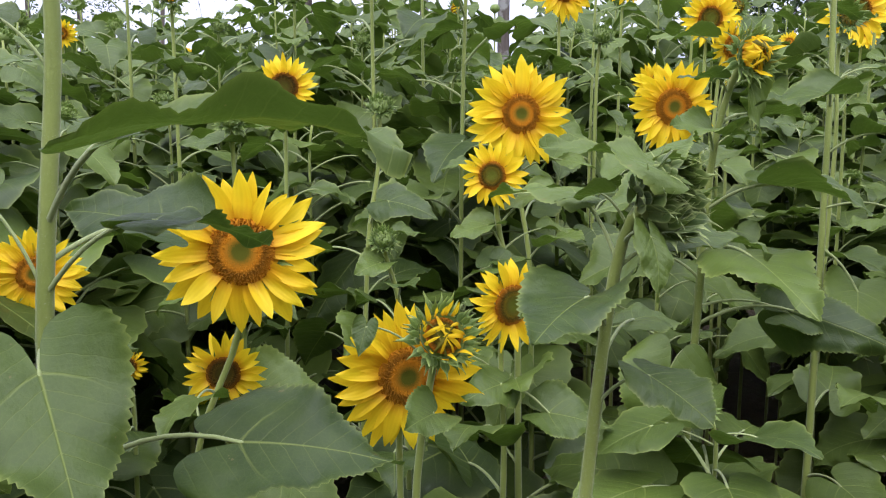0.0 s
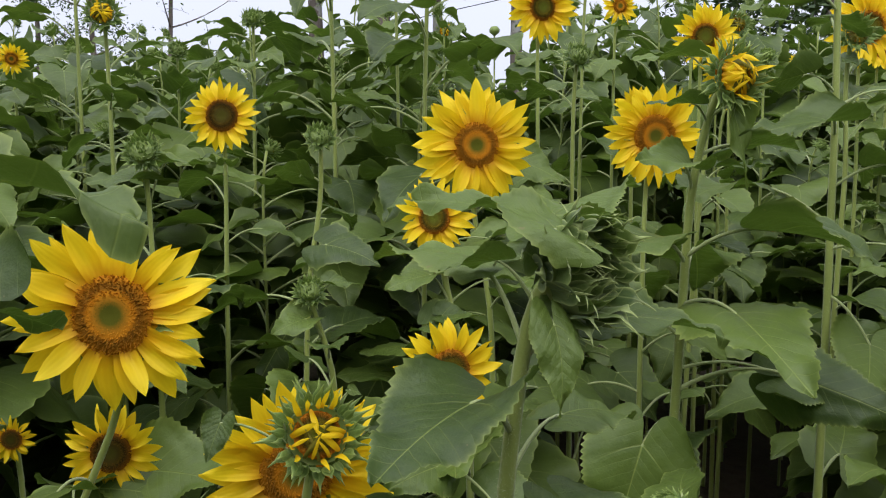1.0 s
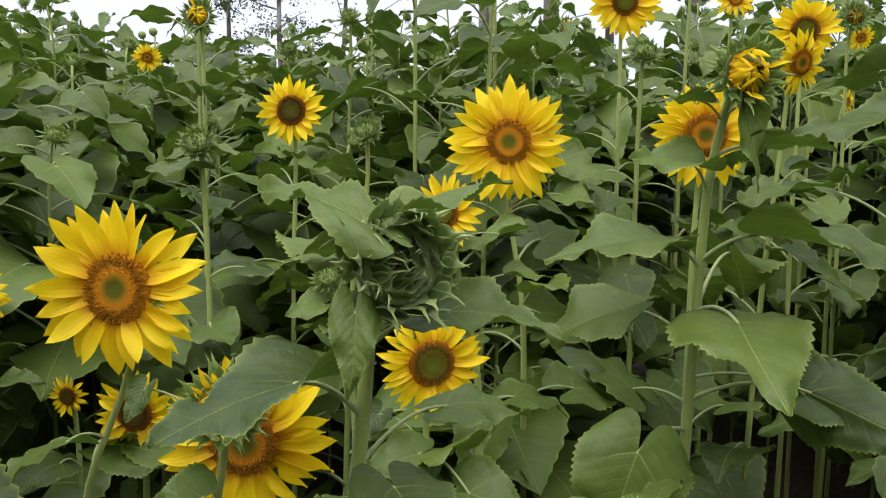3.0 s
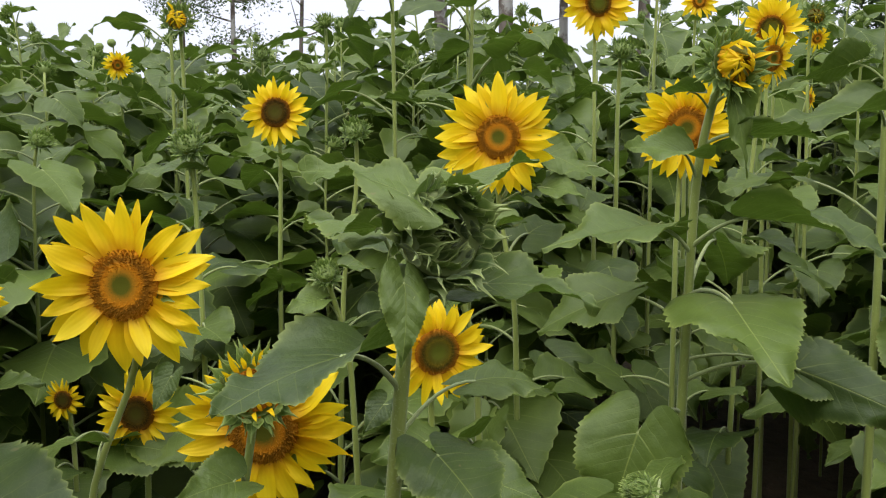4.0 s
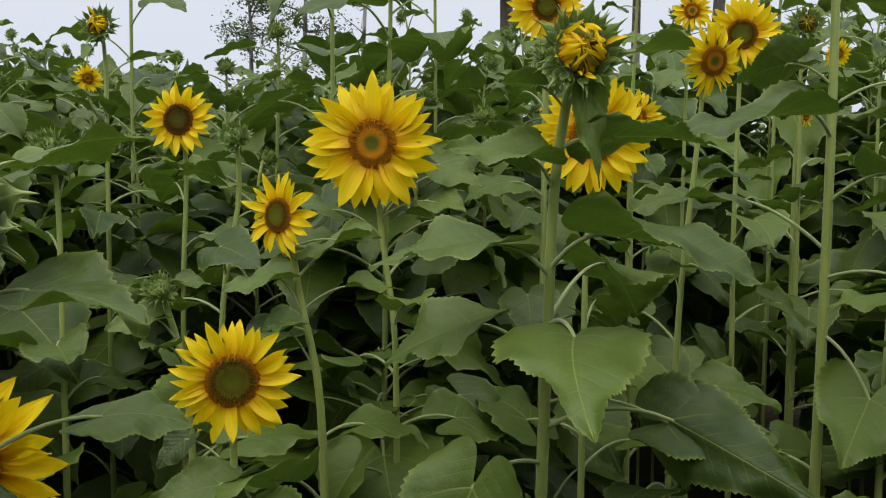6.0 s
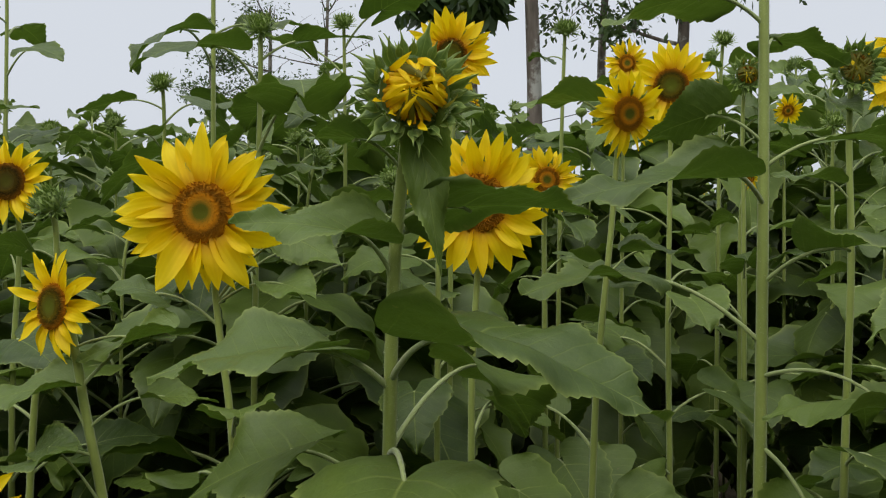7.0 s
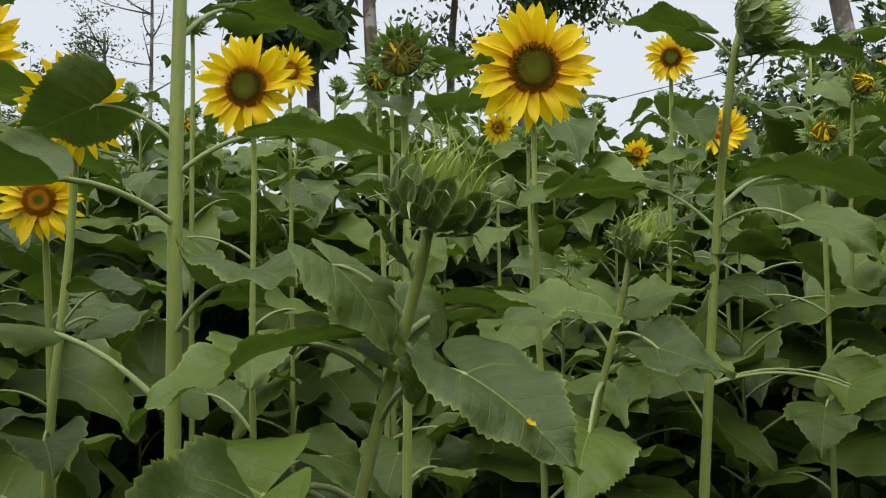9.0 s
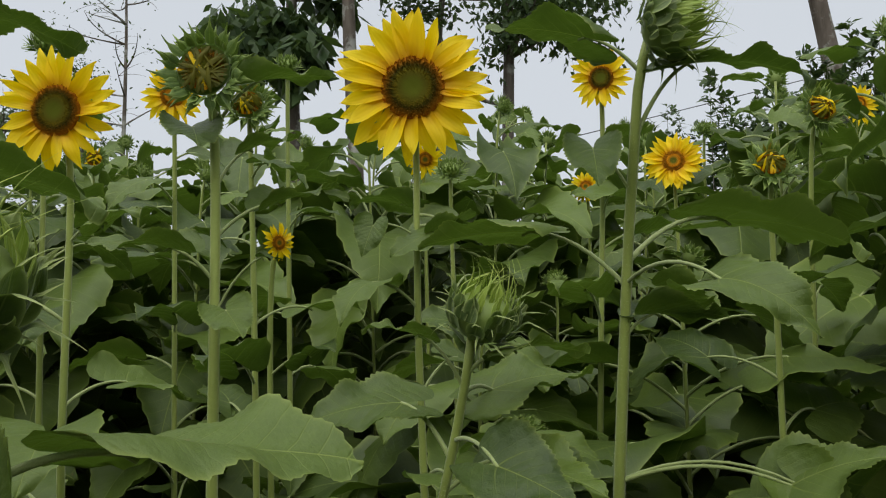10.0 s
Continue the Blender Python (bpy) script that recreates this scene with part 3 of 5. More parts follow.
# ---- a sunflower plant ----
class Plant:
    """One sunflower: a thing that stands at its foot, with a stem that leads to the head."""

    def __init__(self, foot, neck, face, label, radius=0.011, via=(), joined=False):
        self.joined = joined
        self.foot = Vector((foot[0], foot[1], 0))
        self.ob = tagged(new("sunflower"), label, "sunflower", "sunflowers of the field")
        self.ob.matrix_basis = Matrix.Translation(self.foot)
        self.neck, self.face = Vector(neck) - self.foot, Vector(face).normalized()
        last = Vector(via[-1]) - self.foot if via else Vector((0, 0, 0))
        drop = min(0.12, max(0.03, (self.neck.z - last.z) * 0.45))
        pts = [Vector((0, 0, -0.02))] + [Vector(p) - self.foot for p in via] + [self.neck - self.face * 0.02 - Vector((0, 0, drop)), self.neck - self.face * 0.018 - Vector((0, 0, drop * 0.25)), self.neck]
        line = [pts[0]]
        for a, c in zip(pts, pts[1:]):
            n = max(1, round((c - a).length / 0.05))
            line += [a.lerp(c, k / n) for k in range(1, n + 1)]
        sway = (RNG.uniform(-0.012, 0.012), RNG.uniform(-0.012, 0.012))
        for p in line[1:-4]:
            w = math.sin(math.pi * min(1.0, p.z / (last.z if via else self.neck.z)))
            p.x += sway[0] * w
            p.y += sway[1] * w
        for _ in range(3):
            line = [line[0]] + [(line[k - 1] + line[k] * 2 + line[k + 1]) / 4 for k in range(1, len(line) - 1)] + [line[-1]]
        self.line = line
        top = max(p.z for p in self.line)
        self.radius = radius
        radii = [radius * (1.25 - 0.55 * max(0.0, min(1.0, p.z / top))) for p in self.line]
        link("stem", tube("stem", self.line, radii, STEM, 10), self.ob)

    def hairs(self, n, rng):
        """Short pale bristles on the upper stem."""
        verts, faces = [], []
        top = self.line[-4].z
        for _ in range(n):
            z = rng.uniform(top * 0.5, top)
            c = self.on_stem(z)
            a = rng.uniform(0, 6.28)
            out = Vector((math.cos(a), math.sin(a), rng.uniform(-0.2, 0.35)))
            r = self.radius * (1.25 - 0.55 * z / self.neck.z) * 0.97
            s = Vector((-math.sin(a), math.cos(a), 0)) * 0.00022
            k = len(verts)
            root = c + Vector((out.x, out.y, 0)) * r
            verts += [root + s, root - s, root + out * rng.uniform(0.0015, 0.0034)]
            faces.append((k, k + 1, k + 2))
        me = bpy.data.meshes.new("stem_hair")
        me.from_pydata([tuple(v) for v in verts], [], faces)
        me.materials.append(HAIR)
        tagged(link("stem_hair", me, self.ob), kind="stuff")

    def on_stem(self, z):
        for a, b in zip(self.line, self.line[1:]):
            if a.z <= z <= b.z:
                return a.lerp(b, (z - a.z) / max(b.z - a.z, 1e-5))
        return self.line[-2]

    def leaf(self, z, base, tip, normal, width=1.0, kind=0, sag=0.0):
        """A leaf whose blade runs from base to tip, on a stalk that leaves the stem at height z."""
        base, tip, normal = Vector(base) - self.foot, Vector(tip) - self.foot, Vector(normal)
        self.blade(z, base, tip, normal, width, FLAT_LEAVES[kind % len(FLAT_LEAVES)])

    def blade(self, z, base, tip, normal, width, mesh):
        y = tip - base
        end = mesh.vertices[len(mesh.vertices) - 1].co
        end = Vector((end.x * width, end.y, end.z))
        size = y.length / end.length
        y.normalize()
        zax = (normal - y * normal.dot(y)).normalized()
        x = y.cross(zax)
        m = Matrix((x, y, zax)).transposed().to_4x4()
        # the blade bends over its length: turn it so that its point still meets the tip
        m = Matrix.Translation(base) @ m @ end.rotation_difference(Vector((0, 1, 0))).to_matrix().to_4x4() @ Matrix.Diagonal((size * width, size, size, 1))
        lf = link("leaf", mesh, self.ob, m)
        root = self.on_stem(z)
        gap = (base - root).length
        mid = root.lerp(base, 0.55) + Vector((0, 0, 0.22 * gap)) - y * 0.04 * gap
        line = bezier(root, mid, base, 6 if self.joined else 8) + [base + y * size * 0.06 - zax * 0.004]
        rad = max(0.0013, min(0.0031, 0.0115 * size + 0.0009))
        me = tube("leaf_stalk", line, [rad * (1.25 - 0.06 * i) for i in range(len(line))], STALK, 5 if self.joined else 7)
        me.transform(m.inverted())
        if not self.joined:
            link("leaf_stalk", me, lf)
            return
        bm = bmesh.new()
        bm.from_mesh(mesh)
        k = len(bm.faces)
        bm.from_mesh(me)
        bm.faces.ensure_lookup_table()
        for f in bm.faces[k:]:
            f.material_index = 1
        one = bpy.data.meshes.new("leaf")
        bm.to_mesh(one)
        bm.free()
        one.materials.append(LEAF)
        one.materials.append(STALK)
        lf.data = one

    def auto(self, n, z0, z1, rng, small=0.10, large=0.19, meshes=None, turn=None, keep=None, droop=0.0):
        """Leaves in a rising spiral between two heights, small ones at the top."""
        a = rng.uniform(0, 6.28) if turn is None else turn
        for i in range(n):
            t = (i + rng.uniform(-0.3, 0.3)) / max(n - 1, 1)
            t = min(max(t, 0.0), 1.0)
            z = z0 + (z1 - z0) * t
            a += 2.4 + rng.uniform(-0.4, 0.4)
            if keep and not keep(a, z):
                continue
            size = (large + (small - large) * t ** 1.5) * rng.uniform(0.8, 1.15)
            out = Vector((math.cos(a), math.sin(a), 0))
            root = self.on_stem(z)
            stalk = size * rng.uniform(0.65, 1.15)
            base = root + out * stalk * 0.88 + Vector((0, 0, stalk * rng.uniform(0.1, 0.6)))
            pitch = rng.uniform(-1.15, -0.15) + 0.45 * t - droop
            yaw = rng.gauss(0, 0.3)
            d = Matrix.Rotation(yaw, 3, "Z") @ out
            tip = base + (d * math.cos(pitch) + Vector((0, 0, math.sin(pitch)))) * size
            nrm = Vector((0, 0, 1)) * math.cos(pitch) - d * math.sin(pitch) + Vector((rng.gauss(0, 0.25), rng.gauss(0, 0.25), 0))
            self.blade(z, base, tip, nrm, rng.uniform(0.85, 1.1), rng.choice(meshes or LEAVES))


# ---- ground ----
def ground_sheet():
    def height(x, y):
        d = math.hypot(x, y)
        return 0.03 * noise.noise(Vector((x * 1.3, y * 1.3, 0))) * min(1, 30 / (d + 1)) - 0.02
    xs = [-600, -200, -80, -40, -24, -16] + [-12 + 0.5 * i for i in range(49)] + [16, 24, 40, 80, 200, 600]
    rows = [[Vector((x, y, height(x, y))) for x in xs] for y in xs]
    return tagged(new("ground", from_grid("ground", rows, [SOIL])), "brown soil of the sunflower field", "ground", kind="structure")


ground_sheet()


# ---- plants along the walk, each with its own head and leaves ----

# tall sunflower plant with a thick hairy stem
p = Plant((-0.439, 0.865), (-0.396, 0.865, 1.625), (-0.31, -0.62, 0.72), "tall sunflower plant with a thick hairy stem", 0.0112, via=[(-0.421, 0.865, 1.167)])
join_head(bud_head(p.ob, (0.034, -0.017, 1.644), (-0.31, -0.62, 0.72), 0.1, kinds=LIGHT_BRACTS))
p.hairs(3000, RNG)
p.leaf(1.287, (-0.249, 0.727, 1.388), (-0.030, 0.661, 1.353), (-0.04, 0.10, 0.99), 0.62, 2)
p.leaf(1.137, (-0.360, 0.729, 1.172), (-0.286, 0.631, 1.063), (0.37, -0.76, 0.53), 0.95, 0)
p.leaf(0.998, (-0.200, 0.796, 1.081), (-0.037, 0.793, 1.062), (0.14, -0.55, 0.83), 0.95, 1)
p.leaf(1.216, (-0.497, 0.883, 1.326), (-0.580, 0.883, 1.326), (0.12, -0.21, 0.97), 1, 0)
p.leaf(1.441, (-0.460, 0.875, 1.502), (-0.528, 0.878, 1.525), (0.00, 0.00, 1.00), 1, 0)
p.leaf(1.246, (-0.339, 1.011, 1.267), (-0.481, 1.074, 1.280), (0.19, -0.56, 0.80), 0.9, 0)
p.leaf(1.212, (-0.275, 0.807, 1.300), (-0.181, 0.888, 1.268), (0.24, 0.10, 0.97), 0.83, 1)

# large yellow sunflower with ragged petals and a brown ring
p = Plant((-0.463, 1.296), (-0.309, 1.296, 1.192), (0.10, -0.99, 0.12), "large yellow sunflower with ragged petals and a brown ring", 0.0065, via=[(-0.398, 1.296, 0.888)])
open_head(p.ob, (0.157, -0.028, 1.195), (0.10, -0.99, 0.12), 0.25, ratio=0.41, petals=32)
p.leaf(1.003, (-0.309, 1.363, 1.109), (-0.230, 1.310, 1.077), (0.23, -0.57, 0.79), 1, 0)
p.auto(7, 0.45, 0.98, RNG)

# yellow sunflower with a green centre, low among leaves
p = Plant((0.112, 1.424), (0.107, 1.423, 1.081), (0.52, -0.85, 0.00), "yellow sunflower with a green centre, low among leaves", 0.0065, via=[(0.110, 1.424, 0.862)])
open_head(p.ob, (0.005, -0.017, 1.081), (0.52, -0.85, 0.00), 0.165, "green", 0.43, 32)
p.leaf(0.945, (0.026, 1.434, 0.987), (0.002, 1.405, 0.952), (0.22, -0.55, 0.80), 1, 0)
p.leaf(0.936, (0.180, 1.381, 0.899), (0.284, 1.347, 0.882), (0.15, -0.54, 0.83), 1, 0)
p.leaf(0.936, (0.100, 1.401, 0.943), (0.027, 1.349, 0.928), (0.27, -0.51, 0.82), 1, 1)
p.auto(5, 0.35, 0.85, RNG, 0.12, 0.18)

# large low sunflower with deep yellow petals
p = Plant((-0.058, 1.163), (-0.058, 1.163, 1.041), (0.33, -0.94, -0.05), "large low sunflower with deep yellow petals", 0.0065)
open_head(p.ob, (0.008, -0.023, 1.040), (0.33, -0.94, -0.05), 0.215, ratio=0.4)
p.auto(5, 0.3, 0.75, RNG)

# sunflower plant with a half-open bud, yellow petals showing
p = Plant((-0.055, 1.010), (-0.007, 1.019, 1.123), (0.30, -0.81, 0.51), "sunflower plant with a half-open bud, yellow petals showing", 0.0065, via=[(-0.035, 1.013, 0.995)])
bud_head(p.ob, (0.055, -0.010, 1.135), (0.30, -0.81, 0.51), 0.085, yellow=26, unripe=0.25, loose=0.5)
p.leaf(1.071, (0.028, 1.031, 1.170), (0.039, 1.030, 1.165), (0.08, -0.59, 0.80), 1, 0)
p.leaf(1.088, (-0.094, 1.003, 1.145), (-0.101, 0.978, 1.115), (0.17, -0.56, 0.81), 0.8, 0)
p.leaf(1.025, (-0.011, 0.970, 1.047), (-0.044, 0.912, 1.048), (0.34, -0.46, 0.82), 1, 0)
p.auto(5, 0.35, 0.85, RNG)

# small yellow sunflower deep among the leaves
p = Plant((-0.378, 1.416), (-0.378, 1.416, 0.960), (0.15, -0.98, 0.10), "small yellow sunflower deep among the leaves", 0.0065)
open_head(p.ob, (0.002, -0.016, 0.962), (0.15, -0.98, 0.10), 0.14, "dark", 0.42, 26)
p.leaf(0.857, (-0.330, 1.426, 0.925), (-0.190, 1.375, 0.927), (0.13, -0.57, 0.81), 1, 0)
p.leaf(0.893, (-0.390, 1.384, 0.915), (-0.252, 1.385, 0.894), (0.27, -0.36, 0.89), 1, 0)
p.auto(5, 0.3, 0.75, RNG)

# yellow sunflower in full bloom on a tall green stem
p = Plant((-0.679, 1.394), (-0.679, 1.394, 1.140), (0.20, -0.98, 0.05), "yellow sunflower in full bloom on a tall green stem", 0.0065)
open_head(p.ob, (0.004, -0.018, 1.140), (0.20, -0.98, 0.05), 0.16)
p.auto(7, 0.5, 1.0, RNG)

# small yellow sunflower with a dark centre
p = Plant((-0.579, 1.509), (-0.579, 1.509, 0.945), (0.10, -1.00, 0.00), "small yellow sunflower with a dark centre", 0.006)
open_head(p.ob, (0.001, -0.009, 0.945), (0.10, -1.00, 0.00), 0.075, "dark", 0.45, 22)
p.auto(5, 0.3, 0.8, RNG)

# bright yellow sunflower with a brown ring and green centre
p = Plant((0.218, 1.832), (0.157, 1.816, 1.401), (0.18, -0.98, 0.05), "bright yellow sunflower with a brown ring and green centre", 0.0065, via=[(0.192, 1.825, 1.097)])
open_head(p.ob, (-0.056, -0.042, 1.402), (0.18, -0.98, 0.05), 0.228, ratio=0.37, petals=34)
p.leaf(1.271, (0.239, 1.932, 1.353), (0.325, 1.981, 1.393), (0.14, -0.54, 0.83), 0.8, 0)
p.leaf(1.272, (0.257, 1.840, 1.304), (0.325, 1.799, 1.287), (0.06, -0.38, 0.92), 1, 0)
p.leaf(1.276, (0.253, 1.880, 1.369), (0.334, 1.870, 1.328), (0.23, -0.67, 0.70), 1, 0)
p.auto(9, 0.55, 1.25, RNG, 0.1, 0.17)

# yellow sunflower in full bloom on a tall green stem
p = Plant((-0.385, 2.050), (-0.378, 2.052, 1.464), (0.15, -0.99, 0.08), "yellow sunflower in full bloom on a tall green stem", 0.0065, via=[(-0.382, 2.051, 1.111)])
open_head(p.ob, (0.010, -0.015, 1.465), (0.15, -0.99, 0.08), 0.152, "dark", 0.45, 28)
p.auto(9, 0.6, 1.36, RNG, 0.08, 0.17)

# small sunflower turned aside, its green bracts showing
p = Plant((0.182, 1.624), (0.096, 1.599, 1.287), (-0.30, -0.95, 0.10), "small sunflower turned aside, its green bracts showing", 0.0075, via=[(0.146, 1.614, 1.046)])
open_head(p.ob, (-0.090, -0.039, 1.288), (-0.30, -0.95, 0.10), 0.128, "green", 0.42, 24)
p.leaf(1.126, (0.084, 1.599, 1.193), (0.013, 1.556, 1.175), (0.12, -0.20, 0.97), 1, 0)
p.leaf(1.190, (0.190, 1.630, 1.253), (0.108, 1.604, 1.221), (0.10, -0.21, 0.97), 0.7, 0)
p.leaf(1.110, (0.086, 1.565, 1.119), (0.163, 1.536, 1.137), (0.26, -0.43, 0.86), 1, 0)
p.leaf(1.046, (0.105, 1.564, 1.132), (0.155, 1.558, 1.133), (0.33, -0.55, 0.77), 1, 0)
p.leaf(1.237, (0.191, 1.627, 1.246), (0.228, 1.660, 1.253), (0.10, -0.21, 0.97), 0.6, 0)
p.leaf(1.142, (0.206, 1.633, 1.182), (0.267, 1.651, 1.175), (0.10, -0.21, 0.97), 0.8, 0)
p.auto(6, 0.4, 0.95, RNG, 0.12, 0.17)

# yellow sunflower in full bloom on a tall green stem
p = Plant((0.335, 2.470), (0.335, 2.470, 1.747), (0.24, -0.97, -0.08), "yellow sunflower in full bloom on a tall green stem", 0.0065)
open_head(p.ob, (0.005, -0.020, 1.745), (0.24, -0.97, -0.08), 0.18, "green", 0.38, 32)
p.auto(10, 0.7, 1.6, RNG, 0.09, 0.18)

# yellow sunflower in full bloom on a tall green stem
p = Plant((0.773, 2.556), (0.777, 2.556, 1.678), (0.00, -1.00, -0.02), "yellow sunflower in full bloom on a tall green stem", 0.0065, via=[(0.775, 2.556, 1.191)])
open_head(p.ob, (0.004, -0.019, 1.678), (0.00, -1.00, -0.02), 0.17, "green", 0.42, 28)
p.auto(9, 0.7, 1.5, RNG, 0.08, 0.17)

# yellow sunflower turned aside with a dark centre
p = Plant((0.636, 2.145), (0.702, 2.155, 1.571), (0.57, -0.80, -0.19), "yellow sunflower turned aside with a dark centre", 0.0065, via=[(0.664, 2.149, 1.148)])
open_head(p.ob, (0.075, -0.002, 1.568), (0.57, -0.80, -0.19), 0.135, ratio=0.42, petals=24)
p.leaf(1.527, (0.637, 2.145, 1.591), (0.515, 2.177, 1.586), (0.00, 0.00, 1.00), 0.8, 0)
p.leaf(1.303, (0.731, 2.160, 1.350), (0.824, 2.175, 1.346), (0.01, -0.11, 0.99), 0.8, 0)
p.auto(6, 0.6, 1.3, RNG, 0.1, 0.17)

# large yellow sunflower half hidden behind a leaf
p = Plant((0.495, 1.943), (0.513, 1.946, 1.420), (0.12, -0.99, -0.08), "large yellow sunflower half hidden behind a leaf", 0.0065, via=[(0.503, 1.944, 1.225)])
open_head(p.ob, (0.021, -0.020, 1.418), (0.12, -0.99, -0.08), 0.2, ratio=0.42, petals=34)
p.auto(7, 0.5, 1.1, RNG, 0.12, 0.17)

# yellow sunflower in full bloom on a tall green stem
p = Plant((0.556, 2.314), (0.556, 2.314, 1.474), (0.29, -0.96, 0.05), "yellow sunflower in full bloom on a tall green stem", 0.0065)
open_head(p.ob, (0.004, -0.014, 1.475), (0.29, -0.96, 0.05), 0.125, petals=24)
p.auto(7, 0.6, 1.3, RNG, 0.1, 0.16)

# large yellow sunflower with pointed petals and dark centre
p = Plant((1.247, 2.667), (1.250, 2.667, 1.712), (0.06, -1.00, 0.00), "large yellow sunflower with pointed petals and dark centre", 0.0065, via=[(1.249, 2.667, 1.388)])
open_head(p.ob, (0.005, -0.025, 1.712), (0.06, -1.00, 0.00), 0.222, "green", 0.41, 34)
p.leaf(1.534, (1.293, 2.673, 1.517), (1.220, 2.617, 1.471), (0.03, -0.24, 0.97), 1, 0)
p.leaf(1.501, (1.192, 2.639, 1.517), (1.180, 2.620, 1.472), (0.15, -0.72, 0.68), 1, 0)
p.leaf(1.517, (1.300, 2.674, 1.508), (1.405, 2.687, 1.511), (0.00, 0.00, 1.00), 0.8, 0)
p.auto(8, 0.6, 1.4, RNG, 0.1, 0.17)

# yellow sunflower in full bloom on a tall green stem
p = Plant((1.517, 3.100), (1.546, 3.103, 1.827), (-0.10, -1.00, 0.00), "yellow sunflower in full bloom on a tall green stem", 0.0065, via=[(1.530, 3.101, 1.289)])
open_head(p.ob, (0.028, -0.010, 1.827), (-0.10, -1.00, 0.00), 0.118, "green", 0.4, 24)
p.leaf(1.686, (1.571, 3.105, 1.713), (1.636, 3.111, 1.739), (0.02, 0.23, 0.97), 1, 0)
p.leaf(1.676, (1.485, 3.093, 1.714), (1.431, 3.089, 1.678), (0.01, 0.23, 0.97), 1, 0)
p.leaf(1.567, (1.555, 3.072, 1.601), (1.480, 3.033, 1.599), (-0.03, -0.41, 0.91), 1, 0)
p.auto(8, 0.6, 1.5, RNG, 0.09, 0.17)

# small sunflower seen from the side
p = Plant((0.958, 2.925), (0.958, 2.925, 1.517), (0.80, -0.60, 0.00), "small sunflower seen from the side", 0.007)
open_head(p.ob, (0.006, -0.005, 1.517), (0.80, -0.60, 0.00), 0.07, petals=20)
p.auto(9, 0.5, 1.4, RNG, 0.08, 0.16)

# yellow sunflower in full bloom on a tall green stem
p = Plant((0.656, 3.164), (0.656, 3.164, 1.850), (0.29, -0.96, 0.00), "yellow sunflower in full bloom on a tall green stem", 0.0065)
open_head(p.ob, (0.004, -0.014, 1.850), (0.29, -0.96, 0.00), 0.13, petals=24)
p.auto(11, 0.6, 1.72, RNG, 0.09, 0.17)

# yellow sunflower in full bloom on a tall green stem
p = Plant((1.757, 3.644), (1.757, 3.644, 1.742), (-0.19, -0.95, 0.24), "yellow sunflower in full bloom on a tall green stem", 0.0065)
open_head(p.ob, (-0.003, -0.016, 1.746), (-0.19, -0.95, 0.24), 0.15)
p.auto(11, 0.6, 1.68, RNG, 0.09, 0.17)

# yellow sunflower in full bloom on a tall green stem
p = Plant((1.551, 3.895), (1.551, 3.895, 1.720), (-0.28, -0.94, 0.19), "yellow sunflower in full bloom on a tall green stem", 0.0065)
open_head(p.ob, (-0.003, -0.011, 1.722), (-0.28, -0.94, 0.19), 0.1, petals=22)
p.auto(10, 0.6, 1.6, RNG, 0.09, 0.17)

# yellow sunflower in full bloom on a tall green stem
p = Plant((1.128, 3.608), (1.128, 3.608, 1.774), (0.27, -0.89, -0.36), "yellow sunflower in full bloom on a tall green stem", 0.0065)
open_head(p.ob, (0.003, -0.010, 1.770), (0.27, -0.89, -0.36), 0.1, petals=22)
p.auto(10, 0.6, 1.6, RNG, 0.09, 0.17)

# yellow sunflower in full bloom on a tall green stem
p = Plant((-1.238, 2.827), (-1.238, 2.827, 1.664), (0.36, -0.89, -0.27), "yellow sunflower in full bloom on a tall green stem", 0.0065)
open_head(p.ob, (0.004, -0.010, 1.661), (0.36, -0.89, -0.27), 0.1, petals=22)
p.auto(10, 0.6, 1.55, RNG, 0.09, 0.17)

# sunflower plant with a closed green bud
p = Plant((-0.185, 1.854), (-0.137, 1.863, 1.410), (0.10, -0.80, 0.60), "sunflower plant with a closed green bud", 0.0065, via=[(-0.165, 1.858, 1.162)])
join_head(bud_head(p.ob, (0.050, -0.004, 1.420), (0.10, -0.80, 0.60), 0.062, kinds=LIGHT_BRACTS))
p.auto(10, 0.6, 1.34, RNG, 0.07, 0.17)

# sunflower plant with a closed green bud
p = Plant((-0.055, 1.606), (-0.113, 1.589, 1.161), (0.10, -0.80, 0.60), "sunflower plant with a closed green bud", 0.007, via=[(-0.080, 1.599, 1.081)])
join_head(bud_head(p.ob, (-0.057, -0.029, 1.170), (0.10, -0.80, 0.60), 0.055, kinds=LIGHT_BRACTS))
p.leaf(1.081, (-0.118, 1.569, 1.125), (-0.162, 1.513, 1.112), (0.23, -0.28, 0.93), 1, 0)
p.leaf(1.131, (-0.080, 1.601, 1.180), (-0.033, 1.615, 1.173), (0.23, -0.30, 0.93), 0.8, 0)
p.auto(7, 0.4, 1.08, RNG, 0.08, 0.17)

# sunflower plant with a closed green bud
p = Plant((-0.406, 1.720), (-0.424, 1.715, 1.384), (0.10, -0.80, 0.60), "sunflower plant with a closed green bud", 0.0065, via=[(-0.414, 1.718, 1.050)])
join_head(bud_head(p.ob, (-0.016, -0.020, 1.395), (0.10, -0.80, 0.60), 0.07, kinds=LIGHT_BRACTS))
p.leaf(1.300, (-0.433, 1.720, 1.347), (-0.519, 1.676, 1.341), (0.12, -0.21, 0.97), 0.9, 0)
p.leaf(1.289, (-0.394, 1.736, 1.374), (-0.322, 1.754, 1.370), (0.00, 0.00, 1.00), 0.8, 0)
p.leaf(1.038, (-0.389, 1.673, 1.045), (-0.317, 1.616, 1.027), (0.32, -0.53, 0.78), 1.2, 0)
